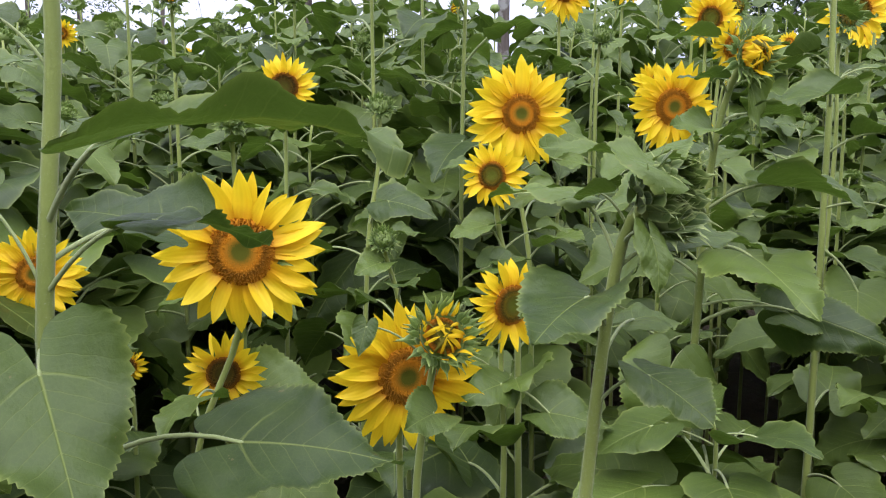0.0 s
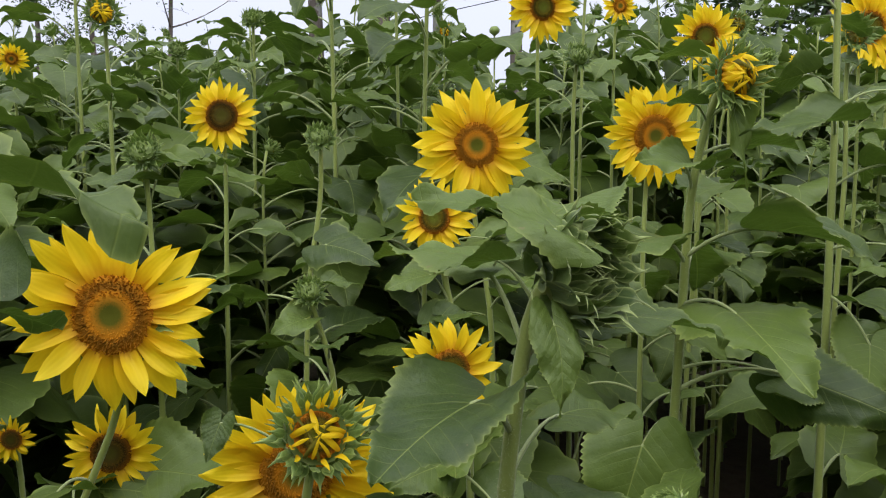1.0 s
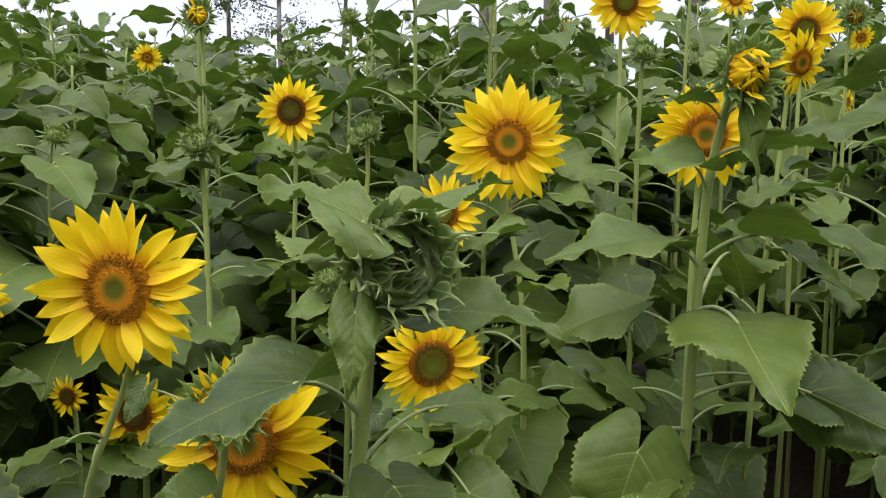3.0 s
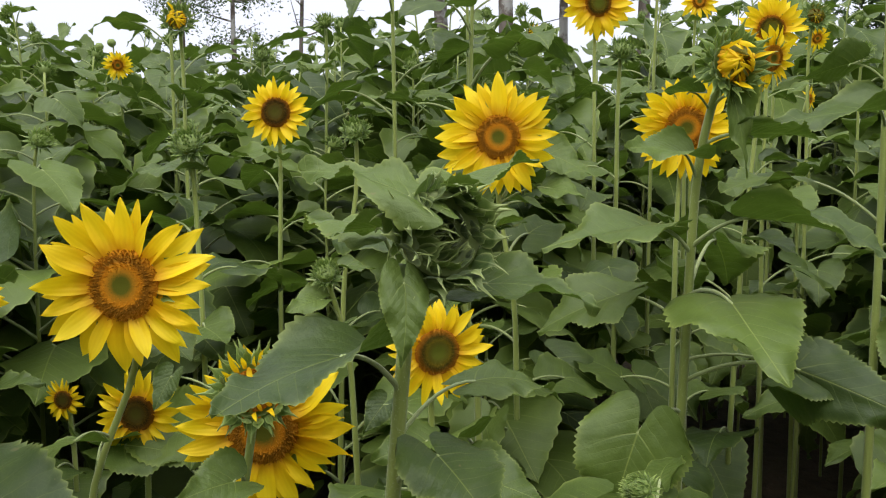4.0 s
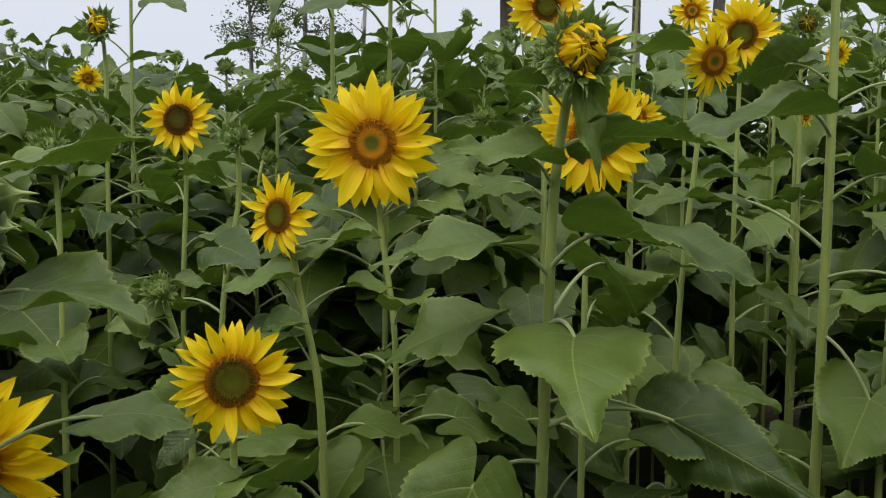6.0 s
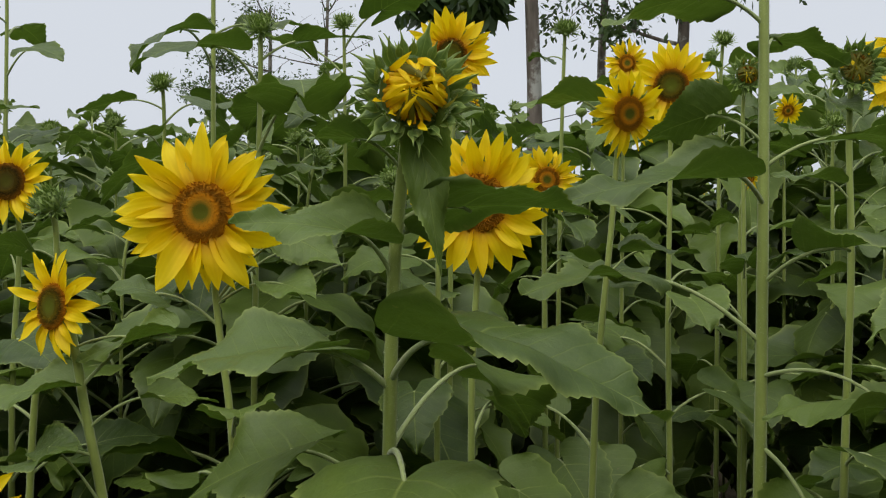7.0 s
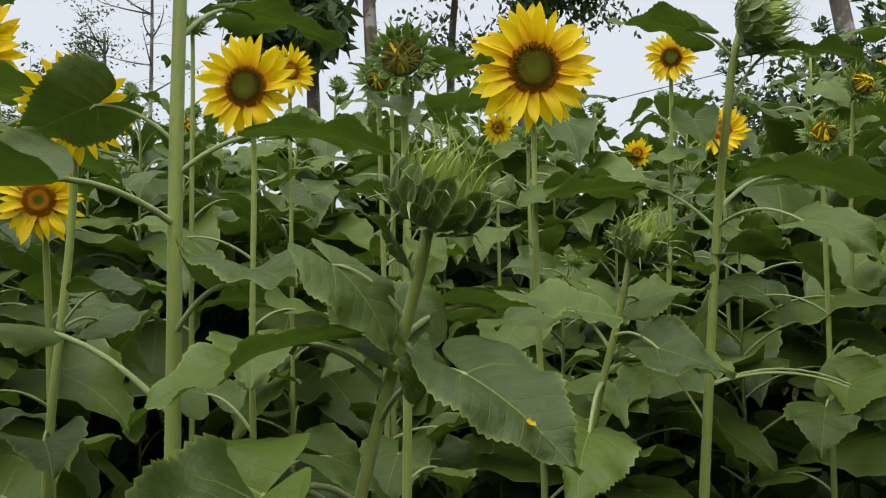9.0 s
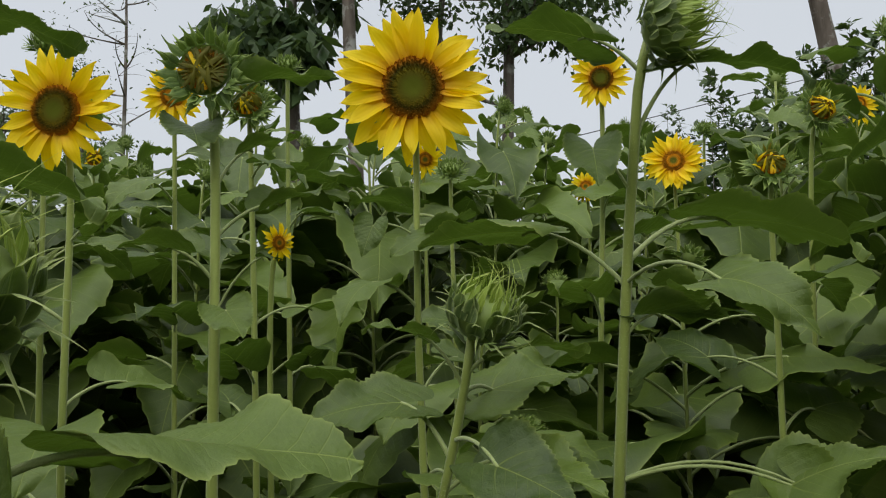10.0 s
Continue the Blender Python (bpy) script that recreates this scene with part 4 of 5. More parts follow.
p.auto(8, 0.5, 1.2, RNG, 0.1, 0.17)

# sunflower plant with a half-open bud, yellow petals showing
p = Plant((-0.678, 2.182), (-0.678, 2.182, 1.691), (0.21, -0.93, 0.31), "sunflower plant with a half-open bud, yellow petals showing", 0.0065)
join_head(bud_head(p.ob, (0.004, -0.020, 1.698), (0.21, -0.93, 0.31), 0.08, yellow=30, unripe=0.2, kinds=LIGHT_BRACTS))
p.auto(11, 0.6, 1.6, RNG, 0.08, 0.18)

# sunflower plant with a closed green bud
p = Plant((0.392, 2.172), (0.392, 2.172, 1.583), (0.20, -0.69, 0.69), "sunflower plant with a closed green bud", 0.0065)
join_head(bud_head(p.ob, (0.004, -0.013, 1.596), (0.20, -0.69, 0.69), 0.07, kinds=LIGHT_BRACTS))
p.auto(9, 0.6, 1.5, RNG, 0.08, 0.17)

# sunflower plant with a closed green bud
p = Plant((0.516, 2.924), (0.516, 2.924, 1.885), (0.21, -0.52, 0.83), "sunflower plant with a closed green bud", 0.0065)
join_head(bud_head(p.ob, (0.004, -0.009, 1.900), (0.21, -0.52, 0.83), 0.065, kinds=LIGHT_BRACTS))
p.auto(11, 0.6, 1.82, RNG, 0.07, 0.17)

# sunflower plant with a closed green bud
p = Plant((0.910, 3.153), (0.910, 3.153, 1.889), (0.21, -0.52, 0.83), "sunflower plant with a closed green bud", 0.0065)
join_head(bud_head(p.ob, (0.003, -0.008, 1.903), (0.21, -0.52, 0.83), 0.06, kinds=LIGHT_BRACTS))
p.auto(10, 0.6, 1.82, RNG, 0.07, 0.17)

# sunflower plant with a closed green bud
p = Plant((0.942, 2.834), (0.942, 2.834, 1.737), (0.21, -0.93, 0.31), "sunflower plant with a closed green bud", 0.0065)
join_head(bud_head(p.ob, (0.004, -0.020, 1.744), (0.21, -0.93, 0.31), 0.08, yellow=26, unripe=0.9, kinds=LIGHT_BRACTS))
p.auto(10, 0.6, 1.62, RNG, 0.08, 0.17)

# sunflower plant with a plump green bud just opening
p = Plant((1.081, 2.343), (1.076, 2.343, 1.657), (0.10, -0.99, 0.12), "sunflower plant with a plump green bud just opening", 0.0075, via=[(1.079, 2.343, 1.350)])
bud_head(p.ob, (-0.003, -0.023, 1.660), (0.10, -0.99, 0.12), 0.084, yellow=40, unripe=0.95, loose=0.0, fold=(2.55, 2.9))
p.leaf(1.538, (1.101, 2.393, 1.586), (1.144, 2.448, 1.608), (0.00, 0.00, 1.00), 0.9, 0)
p.leaf(1.380, (1.108, 2.305, 1.404), (1.139, 2.270, 1.377), (0.30, -0.77, 0.56), 1, 0)
p.leaf(1.398, (1.133, 2.346, 1.461), (1.154, 2.349, 1.457), (0.08, -0.23, 0.97), 0.5, 0)
p.leaf(1.483, (1.132, 2.397, 1.524), (1.190, 2.454, 1.549), (0.03, -0.11, 0.99), 0.8, 0)
p.leaf(1.600, (1.130, 2.348, 1.652), (1.200, 2.406, 1.668), (-0.03, 0.10, 0.99), 0.45, 0)
p.leaf(1.587, (1.057, 2.339, 1.603), (1.083, 2.294, 1.572), (0.00, 0.00, 1.00), 1.1, 0)
p.leaf(1.434, (1.033, 2.335, 1.472), (0.943, 2.324, 1.479), (0.05, -0.10, 0.99), 0.8, 0)
p.auto(6, 0.5, 1.1, RNG, 0.12, 0.18)

# sunflower plant with a half-open bud, yellow petals showing
p = Plant((1.797, 2.888), (1.797, 2.888, 1.605), (-0.10, -0.80, 0.60), "sunflower plant with a half-open bud, yellow petals showing", 0.0065)
join_head(bud_head(p.ob, (-0.002, -0.017, 1.618), (-0.10, -0.80, 0.60), 0.08, yellow=24, unripe=0.6, kinds=LIGHT_BRACTS))
p.auto(10, 0.5, 1.5, RNG, 0.09, 0.17)

# sunflower plant with a half-open bud, yellow petals showing
p = Plant((1.957, 3.174), (1.957, 3.174, 1.756), (0.30, -0.90, 0.30), "sunflower plant with a half-open bud, yellow petals showing", 0.0065)
join_head(bud_head(p.ob, (0.007, -0.021, 1.763), (0.30, -0.90, 0.30), 0.085, yellow=26, unripe=0.4, kinds=LIGHT_BRACTS))
p.auto(10, 0.5, 1.65, RNG, 0.09, 0.17)

# tall sunflower with a half-open bud of curled yellow petals
p = Plant((0.462, 1.639), (0.534, 1.542, 1.502), (0.40, -0.91, 0.12), "tall sunflower with a half-open bud of curled yellow petals", 0.0092, via=[(0.493, 1.600, 1.05), (0.500, 1.590, 1.30), (0.505, 1.583, 1.40)])
bud_head(p.ob, (0.083, -0.121, 1.505), (0.40, -0.91, 0.12), 0.098, yellow=52, unripe=0.12)
p.hairs(3000, RNG)
p.leaf(1.441, (0.546, 1.534, 1.460), (0.569, 1.526, 1.334), (0.37, -0.84, 0.39), 0.36, 0)
p.leaf(1.435, (0.483, 1.529, 1.465), (0.418, 1.543, 1.465), (-0.06, 0.16, 0.99), 0.8, 0)
p.leaf(1.384, (0.577, 1.578, 1.400), (0.702, 1.669, 1.389), (-0.02, 0.34, 0.94), 0.72, 3)
p.leaf(1.034, (0.659, 1.579, 1.027), (0.785, 1.564, 1.027), (0.03, -0.59, 0.81), 1, 0)
p.leaf(1.142, (0.547, 1.486, 1.152), (0.595, 1.301, 1.078), (0.11, -0.35, 0.93), 0.92, 9)
p.leaf(1.212, (0.430, 1.521, 1.259), (0.264, 1.513, 1.227), (-0.20, 0.26, 0.95), 0.84, 10)
p.leaf(1.087, (0.384, 1.599, 1.140), (0.250, 1.607, 1.072), (-0.46, -0.00, 0.89), 0.90, 10)
p.leaf(1.222, (0.602, 1.478, 1.276), (0.781, 1.489, 1.226), (0.27, -0.13, 0.95), 0.87, 6)
p.leaf(0.946, (0.416, 1.498, 0.941), (0.374, 1.483, 0.788), (-0.45, -0.87, 0.21), 1.02, 10)
p.leaf(0.997, (0.664, 1.575, 1.032), (0.837, 1.485, 0.970), (-0.26, -0.84, 0.47), 0.64, 5)
p.leaf(1.147, (0.557, 1.758, 1.216), (0.599, 1.889, 1.118), (0.62, 0.33, 0.71), 0.92, 10)
p.leaf(1.328, (0.476, 1.541, 1.374), (0.386, 1.458, 1.382), (0.31, -0.25, 0.92), 0.71, 0)
p.auto(4, 0.3, 0.75, RNG, 0.16, 0.2)

# sunflower plant with a large closed spiky green bud
p = Plant((0.102, 0.879), (0.208, 0.880, 1.308), (0.72, -0.68, 0.10), "sunflower plant with a large closed spiky green bud", 0.0092, via=[(0.179, 0.913, 1.139), (0.187, 0.916, 1.24)])
spiky_bud(p.ob, (0.130, -0.022, 1.317), (0.72, -0.68, 0.10), 0.098, crown=False)
p.hairs(3000, RNG)
p.leaf(1.294, (0.207, 0.840, 1.348), (0.099, 0.884, 1.372), (0.00, 0.00, 1.00), 0.45, 1)
p.leaf(1.281, (0.166, 0.895, 1.318), (0.119, 0.905, 1.308), (-0.19, 0.36, 0.92), 0.8, 0)
p.leaf(1.167, (0.146, 0.849, 1.215), (0.080, 0.742, 1.194), (-0.18, -0.09, 0.98), 0.98, 0)
p.leaf(1.263, (0.205, 0.826, 1.281), (0.208, 0.799, 1.220), (0.20, -0.90, 0.40), 0.61, 8)
p.leaf(1.232, (0.258, 0.908, 1.269), (0.353, 0.905, 1.244), (0.25, -0.18, 0.95), 0.85, 2)
p.leaf(1.303, (0.214, 0.934, 1.351), (0.298, 0.985, 1.373), (-0.22, -0.07, 0.97), 0.94, 4)
p.leaf(1.242, (0.149, 0.955, 1.312), (0.055, 1.017, 1.300), (-0.10, 0.06, 0.99), 0.88, 3)
p.leaf(1.122, (0.233, 1.009, 1.153), (0.311, 1.046, 1.141), (0.22, -0.15, 0.96), 0.92, 8)
p.leaf(1.077, (0.221, 0.876, 1.124), (0.276, 0.822, 1.087), (0.38, -0.22, 0.90), 0.96, 11)
p.auto(4, 0.3, 0.8, RNG, 0.15, 0.2)

# very tall sunflower stem with broad leaves
p = Plant((0.874, 1.933), (0.906, 2.022, 2.002), (0.31, -0.62, 0.72), "very tall sunflower stem with broad leaves", 0.0088, via=[(0.892, 1.982, 1.05), (0.900, 2.003, 1.50)])
join_head(bud_head(p.ob, (0.034, 0.078, 2.020), (0.31, -0.62, 0.72), 0.09, kinds=LIGHT_BRACTS))
p.hairs(3000, RNG)
p.leaf(1.501, (0.826, 1.981, 1.539), (0.733, 1.986, 1.505), (-0.00, 0.59, 0.81), 1.0, 0)
p.leaf(1.667, (0.818, 1.986, 1.704), (0.683, 1.945, 1.663), (-0.01, 0.41, 0.91), 0.8, 1)
p.leaf(1.087, (0.966, 1.935, 0.994), (0.907, 1.809, 0.913), (-0.16, -0.85, 0.51), 0.95, 0)
p.leaf(1.418, (0.815, 1.828, 1.443), (0.644, 1.788, 1.412), (-0.11, -0.28, 0.96), 0.64, 0)
p.leaf(1.227, (0.714, 1.998, 1.316), (0.578, 1.902, 1.298), (-0.13, -0.00, 0.99), 0.85, 1)
p.leaf(1.468, (1.015, 2.009, 1.506), (1.130, 2.021, 1.468), (0.30, 0.14, 0.94), 0.92, 2)
p.leaf(1.308, (0.990, 1.932, 1.359), (1.082, 1.814, 1.365), (-0.11, -0.04, 0.99), 0.62, 6)
p.leaf(1.182, (1.016, 1.855, 1.182), (0.887, 1.859, 1.150), (-0.24, 0.03, 0.97), 0.90, 4)
p.leaf(1.609, (0.932, 2.132, 1.669), (1.038, 2.161, 1.637), (0.28, 0.03, 0.96), 0.87, 1)
p.auto(4, 0.3, 0.85, RNG, 0.16, 0.2)

# sunflower plant with a large spiky closed green bud
p = Plant((0.980, 1.810), (1.189, 1.790, 1.405), (0.41, -0.26, 0.87), "sunflower plant with a large spiky closed green bud", 0.0065, via=[(1.098, 1.827, 1.05), (1.150, 1.834, 1.30)])
spiky_bud(p.ob, (0.218, -0.030, 1.425), (0.41, -0.26, 0.87), 0.082)
p.hairs(3000, RNG)
p.leaf(1.189, (1.089, 1.713, 1.220), (1.007, 1.623, 1.198), (0.09, -0.78, 0.62), 0.9, 2)
p.leaf(1.358, (1.165, 1.775, 1.388), (1.132, 1.751, 1.423), (-0.00, -0.11, 0.99), 0.7, 1)
p.leaf(1.337, (1.157, 1.825, 1.321), (1.094, 1.847, 1.370), (0.15, -0.79, 0.60), 1, 0)
p.leaf(1.278, (1.091, 1.788, 1.317), (0.984, 1.748, 1.253), (-0.44, -0.24, 0.87), 0.94, 2)
p.leaf(1.167, (1.090, 1.714, 1.227), (1.006, 1.723, 1.142), (-0.64, -0.50, 0.59), 0.85, 10)
p.leaf(1.253, (1.219, 1.732, 1.302), (1.292, 1.679, 1.254), (0.21, -0.48, 0.85), 0.91, 6)
p.leaf(1.333, (1.117, 1.793, 1.374), (1.169, 1.776, 1.300), (0.66, -0.49, 0.57), 0.89, 8)
p.leaf(1.318, (1.223, 1.875, 1.338), (1.335, 1.921, 1.326), (-0.06, 0.36, 0.93), 0.80, 11)
p.leaf(1.253, (1.197, 1.725, 1.296), (1.189, 1.760, 1.327), (0.76, -0.33, 0.55), 0.92, 5)
p.auto(4, 0.4, 0.9, RNG, 0.15, 0.19)

# sunflower plant with a pale green spiky bud
p = Plant((1.200, 2.300), (1.368, 2.212, 1.381), (0.35, -0.20, 0.91), "sunflower plant with a pale green spiky bud", 0.0058, via=[(1.307, 2.258, 1.05), (1.335, 2.246, 1.25)])
spiky_bud(p.ob, (0.180, -0.098, 1.400), (0.35, -0.20, 0.91), 0.075)
p.hairs(3000, RNG)
p.leaf(1.333, (1.323, 2.196, 1.382), (1.279, 2.171, 1.384), (0.00, -0.05, 1.00), 0.6, 2)
p.leaf(1.345, (1.403, 2.207, 1.368), (1.471, 2.236, 1.364), (0.00, 0.00, 1.00), 0.5, 1)
p.leaf(1.286, (1.391, 2.156, 1.278), (1.456, 2.115, 1.255), (0.04, -0.63, 0.77), 1, 0)
p.leaf(1.329, (1.381, 2.256, 1.328), (1.476, 2.297, 1.342), (0.03, -0.38, 0.93), 0.9, 1)
p.leaf(1.268, (1.297, 2.258, 1.316), (1.206, 2.238, 1.291), (-0.11, -0.54, 0.83), 0.89, 2)
p.leaf(1.237, (1.388, 2.266, 1.262), (1.476, 2.266, 1.230), (0.31, -0.39, 0.87), 0.92, 7)
p.leaf(1.227, (1.314, 2.146, 1.186), (1.294, 2.007, 1.124), (0.35, -0.43, 0.83), 0.75, 9)
p.leaf(1.237, (1.400, 2.234, 1.263), (1.479, 2.183, 1.241), (0.09, -0.27, 0.96), 0.90, 2)
p.auto(4, 0.4, 0.9, RNG, 0.14, 0.18)

# tall sunflower with a nodding closed green bud
p = Plant((1.472, 2.596), (1.564, 2.490, 1.725), (0.92, -0.36, 0.15), "tall sunflower with a nodding closed green bud", 0.0085, via=[(1.517, 2.562, 1.05), (1.537, 2.548, 1.50)])
spiky_bud(p.ob, (0.117, -0.116, 1.729), (0.92, -0.36, 0.15), 0.105)
p.hairs(3000, RNG)
p.leaf(1.181, (1.722, 2.536, 1.185), (1.794, 2.497, 1.131), (-0.19, -0.63, 0.75), 1, 0)
p.leaf(1.601, (1.608, 2.506, 1.689), (1.752, 2.505, 1.650), (-0.02, -0.11, 0.99), 0.6, 2)
p.leaf(1.678, (1.486, 2.483, 1.721), (1.367, 2.487, 1.743), (0.02, 0.34, 0.94), 0.8, 1)
p.leaf(1.359, (1.566, 2.548, 1.389), (1.663, 2.591, 1.383), (0.03, 0.24, 0.97), 0.9, 0)
p.leaf(1.180, (1.715, 2.535, 1.183), (1.837, 2.518, 1.213), (-0.09, -0.35, 0.93), 1, 2)
p.leaf(1.117, (1.427, 2.556, 1.232), (1.508, 2.537, 1.206), (-0.03, -0.38, 0.93), 0.8, 1)
p.leaf(1.370, (1.579, 2.549, 1.418), (1.650, 2.589, 1.385), (0.04, 0.24, 0.97), 0.9, 0)
p.leaf(1.537, (1.493, 2.498, 1.589), (1.495, 2.441, 1.536), (-0.01, -0.25, 0.97), 0.9, 0)
p.leaf(1.453, (1.674, 2.656, 1.512), (1.826, 2.578, 1.448), (0.46, 0.18, 0.87), 0.80, 2)
p.leaf(1.423, (1.412, 2.562, 1.496), (1.268, 2.563, 1.476), (-0.13, 0.20, 0.97), 0.86, 3)
p.leaf(1.428, (1.614, 2.388, 1.428), (1.698, 2.329, 1.368), (-0.01, -0.72, 0.69), 0.76, 7)
p.auto(4, 0.3, 0.85, RNG, 0.15, 0.19)

# sunflower plant with a closed green bud
p = Plant((0.059, 2.160), (0.059, 2.160, 1.736), (0.21, -0.52, 0.83), "sunflower plant with a closed green bud", 0.0065)
join_head(bud_head(p.ob, (0.003, -0.008, 1.750), (0.21, -0.52, 0.83), 0.06, kinds=LIGHT_BRACTS))
p.auto(18, 0.6, 1.70, RNG, 0.13, 0.19)

# sunflower plant with a closed green bud
p = Plant((-0.067, 2.884), (-0.067, 2.884, 1.925), (0.11, -0.53, 0.84), "sunflower plant with a closed green bud", 0.0065)
join_head(bud_head(p.ob, (0.002, -0.009, 1.940), (0.11, -0.53, 0.84), 0.065, kinds=LIGHT_BRACTS))
p.auto(18, 0.6, 1.87, RNG, 0.13, 0.19)

# sunflower plant with a closed green bud
p = Plant((-0.447, 2.628), (-0.447, 2.628, 1.736), (0.10, -0.60, 0.80), "sunflower plant with a closed green bud", 0.0065)
join_head(bud_head(p.ob, (0.002, -0.011, 1.750), (0.10, -0.60, 0.80), 0.065, kinds=LIGHT_BRACTS))
p.auto(18, 0.6, 1.70, RNG, 0.13, 0.19)

# sunflower plant with a closed green bud
p = Plant((-0.967, 2.680), (-0.967, 2.680, 2.106), (0.10, -0.60, 0.80), "sunflower plant with a closed green bud", 0.0065)
join_head(bud_head(p.ob, (0.002, -0.011, 2.120), (0.10, -0.60, 0.80), 0.065, kinds=LIGHT_BRACTS))
p.auto(18, 0.6, 2.05, RNG, 0.13, 0.19)

# sunflower plant with a closed green bud
p = Plant((-0.202, 2.437), (-0.202, 2.437, 2.126), (0.10, -0.60, 0.80), "sunflower plant with a closed green bud", 0.0065)
join_head(bud_head(p.ob, (0.002, -0.011, 2.140), (0.10, -0.60, 0.80), 0.065, kinds=LIGHT_BRACTS))
p.auto(18, 0.6, 2.06, RNG, 0.13, 0.19)

# sunflower plant with a closed green bud
p = Plant((1.946, 4.256), (1.946, 4.256, 1.928), (0.10, -0.60, 0.80), "sunflower plant with a closed green bud", 0.0065)
join_head(bud_head(p.ob, (0.002, -0.011, 1.943), (0.10, -0.60, 0.80), 0.07, kinds=LIGHT_BRACTS))
p.auto(18, 0.6, 1.87, RNG, 0.13, 0.19)

# sunflower plant with a closed green bud
p = Plant((1.223, 3.357), (1.223, 3.357, 1.689), (0.10, -0.60, 0.80), "sunflower plant with a closed green bud", 0.0065)
join_head(bud_head(p.ob, (0.002, -0.011, 1.704), (0.10, -0.60, 0.80), 0.07, kinds=LIGHT_BRACTS))
p.auto(12, 0.6, 1.64, RNG, 0.10, 0.18)


def fallen_petal(at, normal, spin, size, label):
    """A withered ray petal that lies on a leaf, curled along its length."""
    ob = new("fallen_petal", FOLDED[1].copy())
    ob.matrix_basis = Matrix.Translation(at) @ facing(normal, spin) @ Matrix.Diagonal((size * 0.9, size, size * 0.6, 1))
    return tagged(ob, label, "petal")


fallen_petal((1.2625, 1.6960, 1.2792), (0.49, -0.22, 0.84), 1.9, 0.022, "withered yellow petal fallen onto a broad green leaf")


# ---- the rest of the field ----
HERO_FEET = [(o.matrix_basis.translation.x, o.matrix_basis.translation.y, max(c.matrix_basis.translation.z for c in o.children)) for o in scene.objects if o.name.startswith("sunflower")]


def field_proto(kind, height, rng):
    """One plant of the field, built at the origin."""
    lab = {"bud": "sunflower plant with a small green bud", "half": "sunflower plant with an opening yellow bud", "open": "yellow sunflower in bloom on a leafy stem"}[kind]
    face = Vector((rng.uniform(-0.2, 0.3), -0.8, 0.5 if kind == "bud" else 0.1)).normalized()
    p = Plant((0, 0), (0.02, -0.02, height), face, lab, 0.0050, joined=True)
    at = p.neck + face * (0.014 if kind == "open" else 0.019)
    if kind == "open":
        join_head(open_head(p.ob, at, face, 0.13, petals=20, rng=rng))
    else:
        join_head(bud_head(p.ob, at, face, 0.062 if kind == "bud" else 0.075, rng=rng, yellow=0 if kind == "bud" else 18, kinds=LIGHT_BRACTS))
    p.auto(9, 0.4, height * 0.62, rng, 0.24, 0.27, FIELD_LEAVES, droop=0.4)
    p.auto(18, height * 0.62, height - 0.04, rng, 0.10, 0.26, FIELD_LEAVES, droop=0.1)
    return p.ob


rng = random.Random(21)
PROTOS = [field_proto(k, h, rng) for k, h in (("bud", 1.62), ("bud", 1.70), ("bud", 1.66), ("bud", 1.64), ("bud", 1.68), ("half", 1.68), ("open", 1.7))]
for o in PROTOS[:6]:
    o.matrix_basis = Matrix.Translation((-3 + 0.9 * PROTOS.index(o), 5.2 + RNG.uniform(0, 0.3), 0))
PROTOS[6].matrix_basis = Matrix.Translation((2.9, 4.6, 0))


def apart_from(x, y, gap, feet):
    return all((x - a) ** 2 + (y - b) ** 2 > gap * gap for a, b, *_ in feet)


PATH_POINTS = ((0.0, 0.0), (0.3, 0.25), (0.65, 0.45), (0.85, 0.9), (1.15, 1.15), (1.45, 1.5))
TALL = [h for h in HERO_FEET if h[1] > 1.15]


def clear_sight(x, y, top):
    """Keep low ground free between the path and the marked plants, so that the path's edge stays open."""
    for hx, hy, hz in TALL:
        for px, py in PATH_POINTS:
            dx, dy = hx - px, hy - py
            t = ((x - px) * dx + (y - py) * dy) / (dx * dx + dy * dy)
            if 0.3 < t < 0.97:
                w = abs((x - px) * dy - (y - py) * dx) / math.hypot(dx, dy)
                if w < 0.07 and top > 1.4 + (hz - 1.4) * t - 0.15:
                    return False
    return True


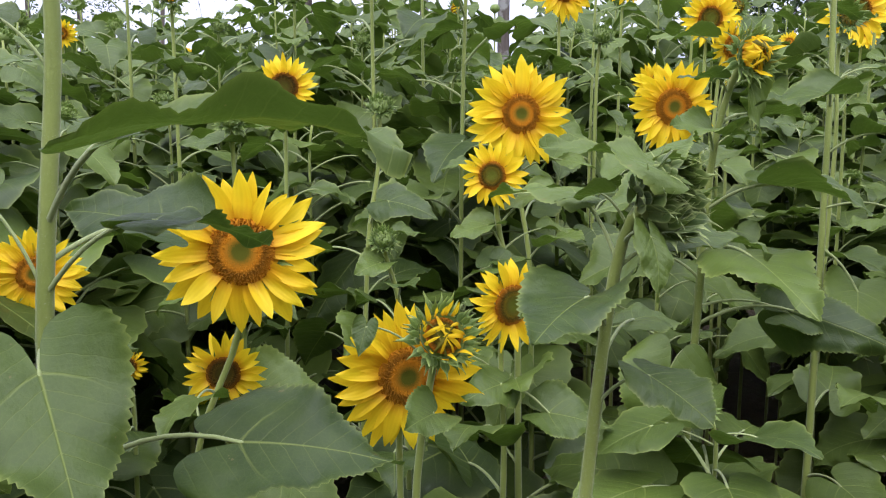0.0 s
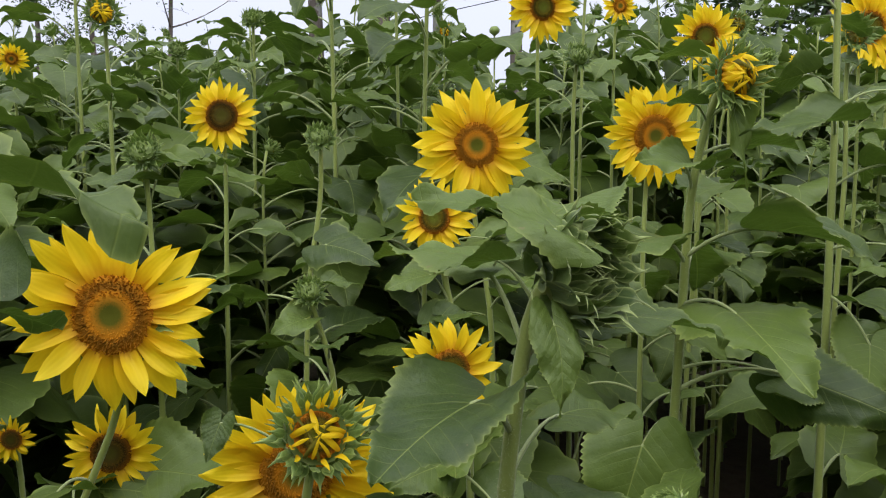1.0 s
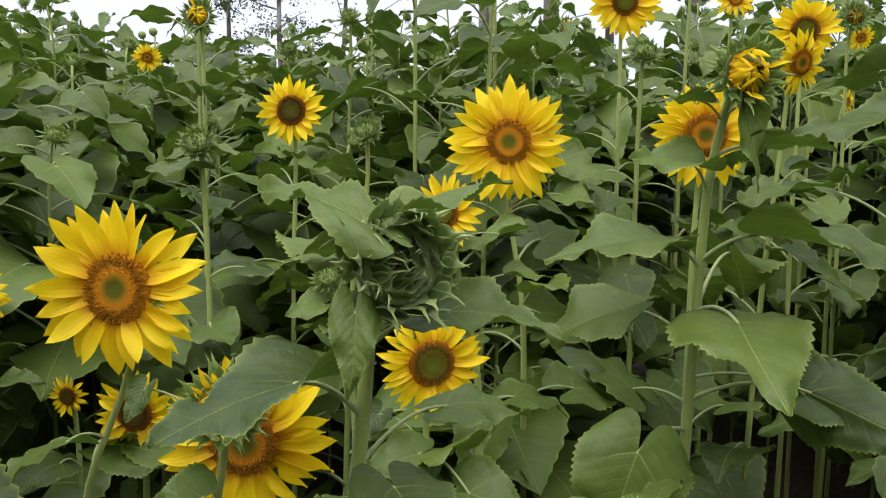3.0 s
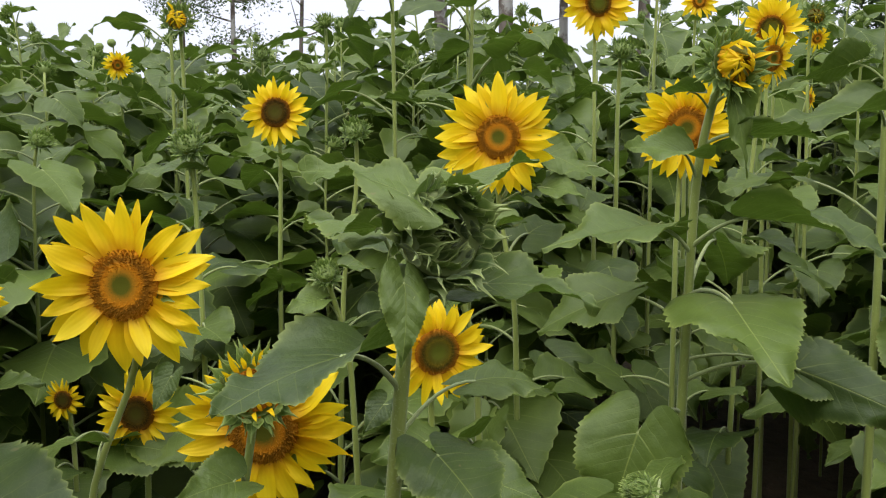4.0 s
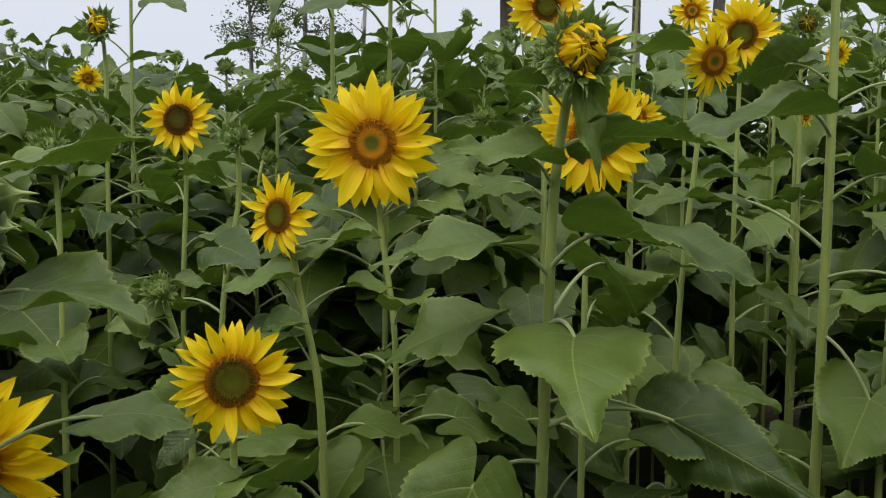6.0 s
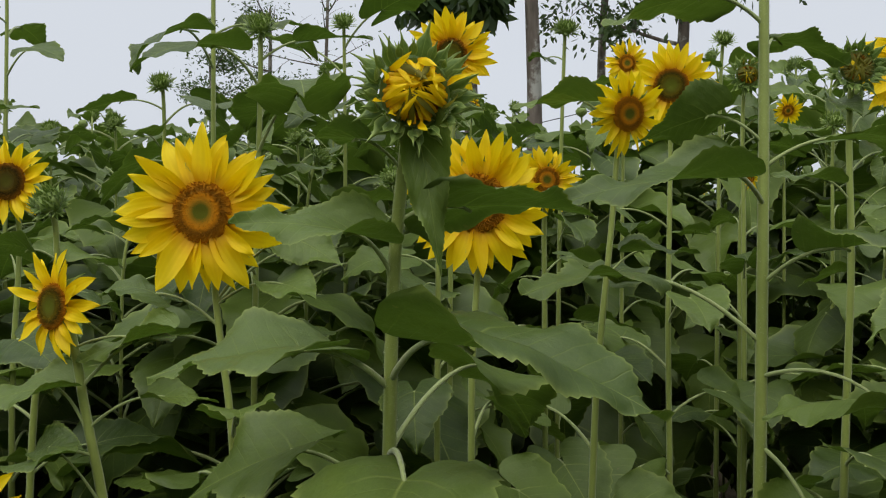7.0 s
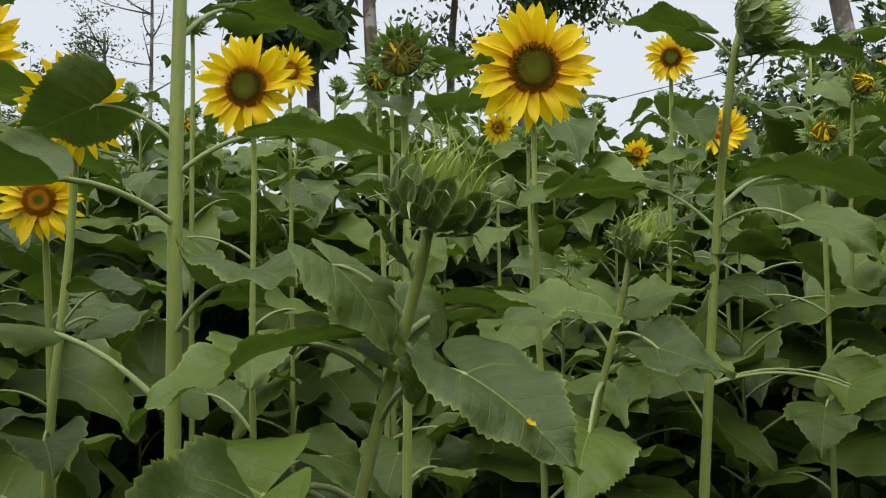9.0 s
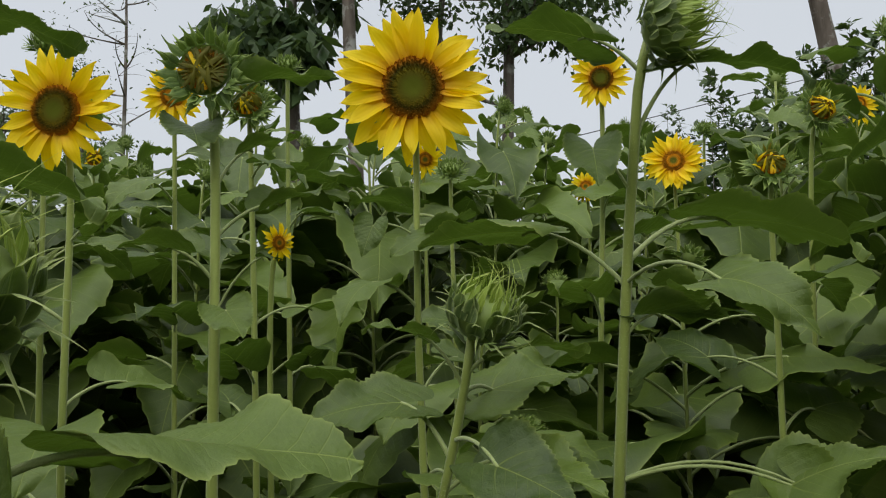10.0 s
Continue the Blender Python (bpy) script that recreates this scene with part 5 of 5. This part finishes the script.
placed = list(HERO_FEET)
near_count = 0
for row in range(24):
    for k in range(40):
        x = -6.2 + 0.42 * k + rng.uniform(-0.10, 0.10)
        y = 0.95 + 0.37 * row + rng.uniform(-0.09, 0.09)
        if y > 5.2 or x < -0.95 * y - 0.2 or x > 2.1 + 0.62 * (y - 1.2):
            continue
        near = min(math.hypot(x - a, y - b) for a, b in PATH_POINTS)
        # taller plants past the right edge of view, added to shade the stand
        beside = x > 1.55 + 0.45 * (y - 1.4)
        if near < 0.5 or (near < 0.85 and y < 1.2 and not beside) or not apart_from(x, y, 0.17, placed):
            continue
        top = rng.uniform(1.7, 2.0) if beside else rng.uniform(0.78, 1.0) if near < 0.85 else rng.uniform(0.95, 1.18) if near < 1.1 else rng.uniform(1.0, 1.25) if near < 1.5 else rng.uniform(1.48, 1.76) if near < 2.2 else min(2.2, 1.47 + (0.138 if -0.5 < x < 1.2 else 0.108) * math.hypot(x - 0.7, y - 0.55) + (0.18 if x > 1.2 else 0.0) + rng.uniform(-0.2, 0.08))
        while top > 0.9 and not clear_sight(x, y, top):
            top -= 0.12
        pick = rng.random()
        src = PROTOS[rng.randrange(5)] if pick < 0.95 or near < 2.6 else PROTOS[5] if pick < 0.98 else PROTOS[6]
        s = top / 1.68
        spin = rng.uniform(0, 6.28) if src in PROTOS[:5] else rng.uniform(-0.5, 0.5)
        copy_thing(src, Matrix.Translation((x, y, 0)) @ Matrix.Rotation(spin, 4, "Z") @ Matrix.Diagonal((1.0, 1.0, s, 1)))
        placed.append((x, y, top))
        near_count += 1


# ---- far part of the field, too many to count, and unseen shading plants ----
def far_and_shade_field():
    verts, faces, uvs, mats = [], [], [], []
    count = 0

    def stamp(mesh, m, slot):
        nonlocal count
        co = np.empty(len(mesh.vertices) * 3)
        mesh.vertices.foreach_get("co", co)
        co = co.reshape(-1, 3)
        mm = np.array(m)
        verts.append(co @ mm[:3, :3].T + mm[:3, 3])
        idx = np.empty(len(mesh.loops), dtype=np.int32)
        mesh.loops.foreach_get("vertex_index", idx)
        faces.append(idx.reshape(-1, 4) + count)
        uv = np.zeros(len(mesh.loops) * 2)
        if mesh.uv_layers:
            mesh.uv_layers[0].data.foreach_get("uv", uv)
        uvs.append(uv)
        mats.append(np.full(len(mesh.polygons), slot, dtype=np.int32))
        count += len(co)

    r = random.Random(5)
    stalk = tube("stalk", [Vector((0, 0, z)) for z in (0, 0.5, 1.0)], [0.009, 0.007, 0.005], STEM, 5)
    knob = cup_mesh("knob", ((0.2, -0.8), (0.9, -0.3), (1.0, 0.2), (0.6, 0.7), (0.0, 0.8)), BRACT, 6)
    spots = []
    for row in range(27):
        for k in range(60):
            y = 5.3 + 0.42 * row + r.uniform(-0.12, 0.12)
            x = -0.95 * y + (1.66 * y) * (k + r.uniform(-0.4, 0.4)) / (16 + row * 1.1)
            if x < 0.72 * y + 0.6:
                spots.append((x, y))
    # the same field closes round the narrow path, unseen, added to block sky light
    for row in range(24):
        for k in range(36):
            x, y = -7.2 + 0.4 * k + r.uniform(-0.12, 0.12), -3.6 + 0.38 * row + r.uniform(-0.1, 0.1)
            planted = y > 0.8 and -0.95 * y - 0.2 < x < 2.1 + 0.62 * (y - 1.2)
            gap = min(math.hypot(x - a, y - b) for a, b in PATH_POINTS)
            if y < 5.2 and not planted and gap > 0.72 and not (y > 0.25 and -0.75 < x < 1.9):
                spots.append((x, y))
    spots = [(x, y, r.uniform(1.7, 2.1) if y > 5 else r.uniform(1.8, 2.12)) for x, y in spots]
    for x, y, top in spots:
        foot = Matrix.Translation((x, y, 0))
        stamp(stalk, foot @ Matrix.Diagonal((1, 1, top, 1)), 1)
        stamp(knob, foot @ Matrix.Translation((0, -0.02, top)) @ Matrix.Diagonal((0.032, 0.032, 0.035, 1)), 2)
        a = r.uniform(0, 6.28)
        if r.random() < 0.05:
            for i in range(16):
                m = foot @ Matrix.Translation((0, -0.035, top)) @ Matrix.Rotation(1.45, 4, "X") @ ray_pose(i * 0.393, 0.02, 0, 0.1, 0, 0.05, 1.4)
                stamp(PETALS[i % 3], m, 3)
        leaves = 13 if 5 < y < 9.5 else 9
        for i in range(leaves):
            t = (i + 0.5) / leaves
            a += 2.4 + r.uniform(-0.4, 0.4)
            size = (0.22 - 0.08 * t) * (1.0 if leaves == 13 else 1.15) * r.uniform(0.8, 1.2)
            m = foot @ Matrix.Translation((0, 0, 0.55 + (top - 0.6) * t)) @ Matrix.Rotation(a, 4, "Z") @ Matrix.Translation((0, size * (0.75 - 0.55 * t * t), size * 0.3)) @ Matrix.Rotation(r.uniform(-0.9, 0.1), 4, "X") @ Matrix.Diagonal((size, size, size, 1))
            stamp(SMALL_LEAVES[i % 3], m, 0)
    v, f = np.concatenate(verts), np.concatenate(faces)
    me = bpy.data.meshes.new("far_sunflowers")
    me.vertices.add(len(v))
    me.vertices.foreach_set("co", v.ravel())
    me.loops.add(f.size)
    me.loops.foreach_set("vertex_index", f.ravel())
    me.polygons.add(len(f))
    me.polygons.foreach_set("loop_start", np.arange(0, f.size, 4, dtype=np.int32))
    me.polygons.foreach_set("material_index", np.concatenate(mats))
    me.polygons.foreach_set("use_smooth", np.ones(len(f), dtype=bool))
    layer = me.uv_layers.new(name="UVMap")
    layer.data.foreach_set("uv", np.concatenate(uvs))
    for mt in (LEAF, STEM, BRACT, PETAL):
        me.materials.append(mt)
    me.update(calc_edges=True)
    me.validate()
    return tagged(new("far_sunflowers", me), "dense green sunflower plants further back, and unseen ones round the path added for shade", "sunflowers", kind="stuff")


far_and_shade_field()


# ---- trees behind the field ----
def blob_leaves(verts, faces, centre, spread, n, size, r, hang=0.3):
    for _ in range(n):
        c = centre + Vector((r.gauss(0, spread), r.gauss(0, spread), r.gauss(0, spread * 0.8)))
        d = Vector((r.gauss(0, 1), r.gauss(0, 1), r.gauss(-hang, 0.7))).normalized()
        s = d.cross(Vector((r.gauss(0, 1), r.gauss(0, 1), r.gauss(0, 1)))).normalized()
        l = size * r.uniform(0.6, 1.4)
        k = len(verts)
        verts += [c, c + d * l * 0.5 + s * l * 0.22, c + d * l, c + d * l * 0.5 - s * l * 0.22]
        faces.append((k, k + 1, k + 2, k + 3))


def tree(x, y, height, trunk, crown_from, spread, leaf, clumps, lean=(0, 0), seed=1, label="", per=26, limbs=12, hang=0.3):
    """A tapered trunk with limbs and a loose crown of small leaves."""
    r = random.Random(seed)
    ob = tagged(new("tree"), label, "tree", "trees behind the field")
    ob.matrix_basis = Matrix.Translation((x, y, 0))
    line = smooth_line([Vector((lean[0] * t + r.gauss(0, 0.05) * (t > 0), lean[1] * t, height * t)) for t in (0, 0.3, 0.6, 0.85, 1.0)], 4)
    link("trunk", tube("trunk", line, [trunk * 0.5 * (1.1 - 0.8 * i / (len(line) - 1)) for i in range(len(line))], BARK, 10), ob)
    verts, faces, ends = [], [], []
    for i in range(limbs):
        t = crown_from + (0.98 - crown_from) * (i + r.random()) / limbs
        root = line[min(int(t * (len(line) - 1)), len(line) - 1)]
        a = r.uniform(0, 6.28)
        lng = spread * r.uniform(0.5, 1.1) * (1.15 - 0.5 * t)
        tip = root + Vector((math.cos(a) * lng, math.sin(a) * lng, lng * r.uniform(0.1, 0.8)))
        mid = root.lerp(tip, 0.5) + Vector((r.gauss(0, 0.1), r.gauss(0, 0.1), -0.08 * lng)) * 1.0
        pts = bezier(root, mid, tip, 6)
        link("limb", tube("limb", pts, [trunk * 0.16 * (1 - 0.13 * k) for k in range(len(pts))], BARK, 6), ob)
        ends += [(pts[k], lng) for k in (3, 4, 5, 6)]
        for _ in range(2):
            q = pts[r.randrange(2, 6)]
            e = q + Vector((r.gauss(0, 1), r.gauss(0, 1), r.gauss(0.4, 0.5))).normalized() * lng * 0.5
            tw = bezier(q, q.lerp(e, 0.5) + Vector((0, 0, 0.05)), e, 4)
            link("twig", tube("twig", tw, [trunk * 0.05 * (1 - 0.15 * k) for k in range(len(tw))], BARK, 5), ob)
            ends += [(e, lng), (tw[2], lng)]
    for _ in range(clumps):
        e, lng = r.choice(ends)
        blob_leaves(verts, faces, e + Vector((r.gauss(0, 0.12), r.gauss(0, 0.12), r.gauss(0, 0.1))) * lng, 0.16 * spread * r.uniform(0.4, 1.0), per, leaf, r, hang)
    if verts:
        me = bpy.data.meshes.new("crown")
        me.from_pydata([tuple(v) for v in verts], [], faces)
        me.materials.append(TREE_LEAF)
        link("crown", me, ob)
    return ob


TREE = "tall slim tree with a pale trunk and dark leaves"
tree(-1.05, 12.0, 9.0, 0.23, 0.66, 1.6, 0.12, 120, (0.1, 0), 3, TREE, 40, 12)
tree(-2.05, 12.9, 8.5, 0.24, 0.42, 1.1, 0.30, 170, (0.0, 0), 4, "tall tree with a lichened trunk and large drooping dark leaves", 26, 18, 1.3)
tree(1.0, 13.2, 9.0, 0.20, 0.40, 1.6, 0.12, 240, (-0.1, 0), 5, TREE, 60, 20, 0.9)
tree(5.7, 11.8, 8.0, 0.30, 0.76, 1.6, 0.12, 90, (-1.6, 0), 6, "leaning tree with a brown lichened trunk", 40, 10)
tree(-0.5, 15.0, 8.0, 0.18, 0.66, 1.6, 0.12, 90, (0.4, 0), 16, TREE, 40, 12)
tree(-5.4, 11.4, 3.9, 0.10, 0.55, 0.7, 0.055, 60, (0, 0), 7, "small tree with fine feathery leaves", 40, 12)
tree(-5.9, 13.9, 5.2, 0.12, 0.45, 1.0, 0.06, 70, (0.1, 0), 8, "slender tree with fine feathery leaves", 40, 14)
tree(-3.5, 10.6, 5.2, 0.07, 0.45, 1.0, 0.05, 26, (0.1, 0), 9, "sparse young tree with thin bare twigs", 8, 18)


def shrub(x, y, tops, leaf, seed, label):
    """Upright leafy shoots from one root, each closed by tufts of small pointed leaves."""
    r = random.Random(seed)
    ob = tagged(new("shrub"), label, "shrub", "shrubs behind the field")
    ob.matrix_basis = Matrix.Translation((x, y, 0))
    for dx, dy, top in tops:
        a = Vector((dx * 0.25, dy * 0.25, -0.03))
        tip = Vector((dx, dy, top))
        pts = bezier(a, a.lerp(tip, 0.5) + Vector((dx * 0.3, dy * 0.3, 0)), tip, 12)
        shoot = link("shoot", tube("shoot", pts, [0.011 * (1.05 - 0.075 * k) for k in range(len(pts))], BARK, 5), ob)
        verts, faces = [], []
        sprigs = [(pts[k], pts[k + 1]) for k in range(7, 12)]
        for k in range(16):
            q = pts[6].lerp(tip, 0.25 + 0.7 * k / 15)
            way = Vector((r.gauss(0, 0.45), r.gauss(0, 0.45), r.uniform(0.3, 0.9))).normalized()
            sprigs.append((q, q + way * r.uniform(0.14, 0.36) * (1.3 - 0.6 * k / 15)))
        for b, e in sprigs:
            side = (e - b).normalized().orthogonal()
            for n in range(r.randrange(8, 14)):
                at = b.lerp(e, r.uniform(0.25, 1.05))
                out = (Matrix.Rotation(n * 2.4 + r.uniform(-0.4, 0.4), 3, e - b) @ side)
                d = (out + (e - b).normalized() * r.uniform(0.2, 1.1) + Vector((0, 0, r.uniform(-0.3, 0.1)))).normalized()
                s = d.cross(e - b).normalized()
                up = s.cross(d)
                size = leaf * r.uniform(0.65, 1.25)
                v = len(verts)
                verts += [at, at + d * size * 0.45 + s * size * 0.25 + up * size * 0.05, at + d * size, at + d * size * 0.45 - s * size * 0.25 + up * size * 0.05, at + d * size * 0.5]
                faces += [(v, v + 1, v + 4), (v + 1, v + 2, v + 4), (v + 2, v + 3, v + 4), (v + 3, v, v + 4)]
        me = bpy.data.meshes.new("leaves")
        me.from_pydata([tuple(q) for q in verts], [], faces)
        me.materials.append(TREE_LEAF)
        link("leaves", me, shoot)
    return ob


SHRUB = "tall leafy shrub of thin upright shoots with small dark leaves"
shrub(3.30, 11.00, ((-0.04, 0.0, 3.85), (0.10, 0.0, 3.58), (0.02, 0.2, 3.30), (0.24, 0.1, 3.15), (-0.20, 0.1, 3.20)), 0.105, 31, SHRUB)
shrub(3.80, 10.70, ((-0.11, 0.0, 3.55), (0.10, 0.0, 3.50), (0.0, 0.15, 3.32), (-0.24, 0.1, 3.15), (0.24, 0.0, 3.20)), 0.105, 32, SHRUB)
shrub(4.12, 10.05, ((-0.08, 0.0, 3.78), (0.08, 0.0, 3.66), (0.0, 0.15, 3.40), (-0.22, 0.0, 3.30)), 0.105, 33, SHRUB)
shrub(4.42, 9.75, ((-0.10, 0.0, 3.93), (0.0, 0.1, 3.70), (0.16, 0.0, 3.85), (0.30, 0.1, 3.60), (0.06, -0.1, 3.40)), 0.11, 34, SHRUB)
shrub(2.85, 11.40, ((0.0, 0.0, 3.62), (0.15, 0.1, 3.48), (-0.15, 0.0, 3.40), (0.05, 0.2, 3.30)), 0.07, 35, "slender pale shrub with very small leaves")


def power_cable(points, label):
    """A thin, slightly sagging cable through the air."""
    line = smooth_line([Vector(p) for p in points], 6)
    rubber = Nodes("cable_rubber")
    mat = rubber.finish((0.03, 0.03, 0.032, 1), 0.6)
    return tagged(new("power_cable", tube("power_cable", line, [0.008] * len(line), mat, 6)), label, "cable")


power_cable([(-11.24, 15.16, 1.26), (-4.04, 15.41, 2.80), (-2.84, 15.45, 3.05), (6.76, 15.77, 5.11)], "thin dark power cable strung high behind the field")
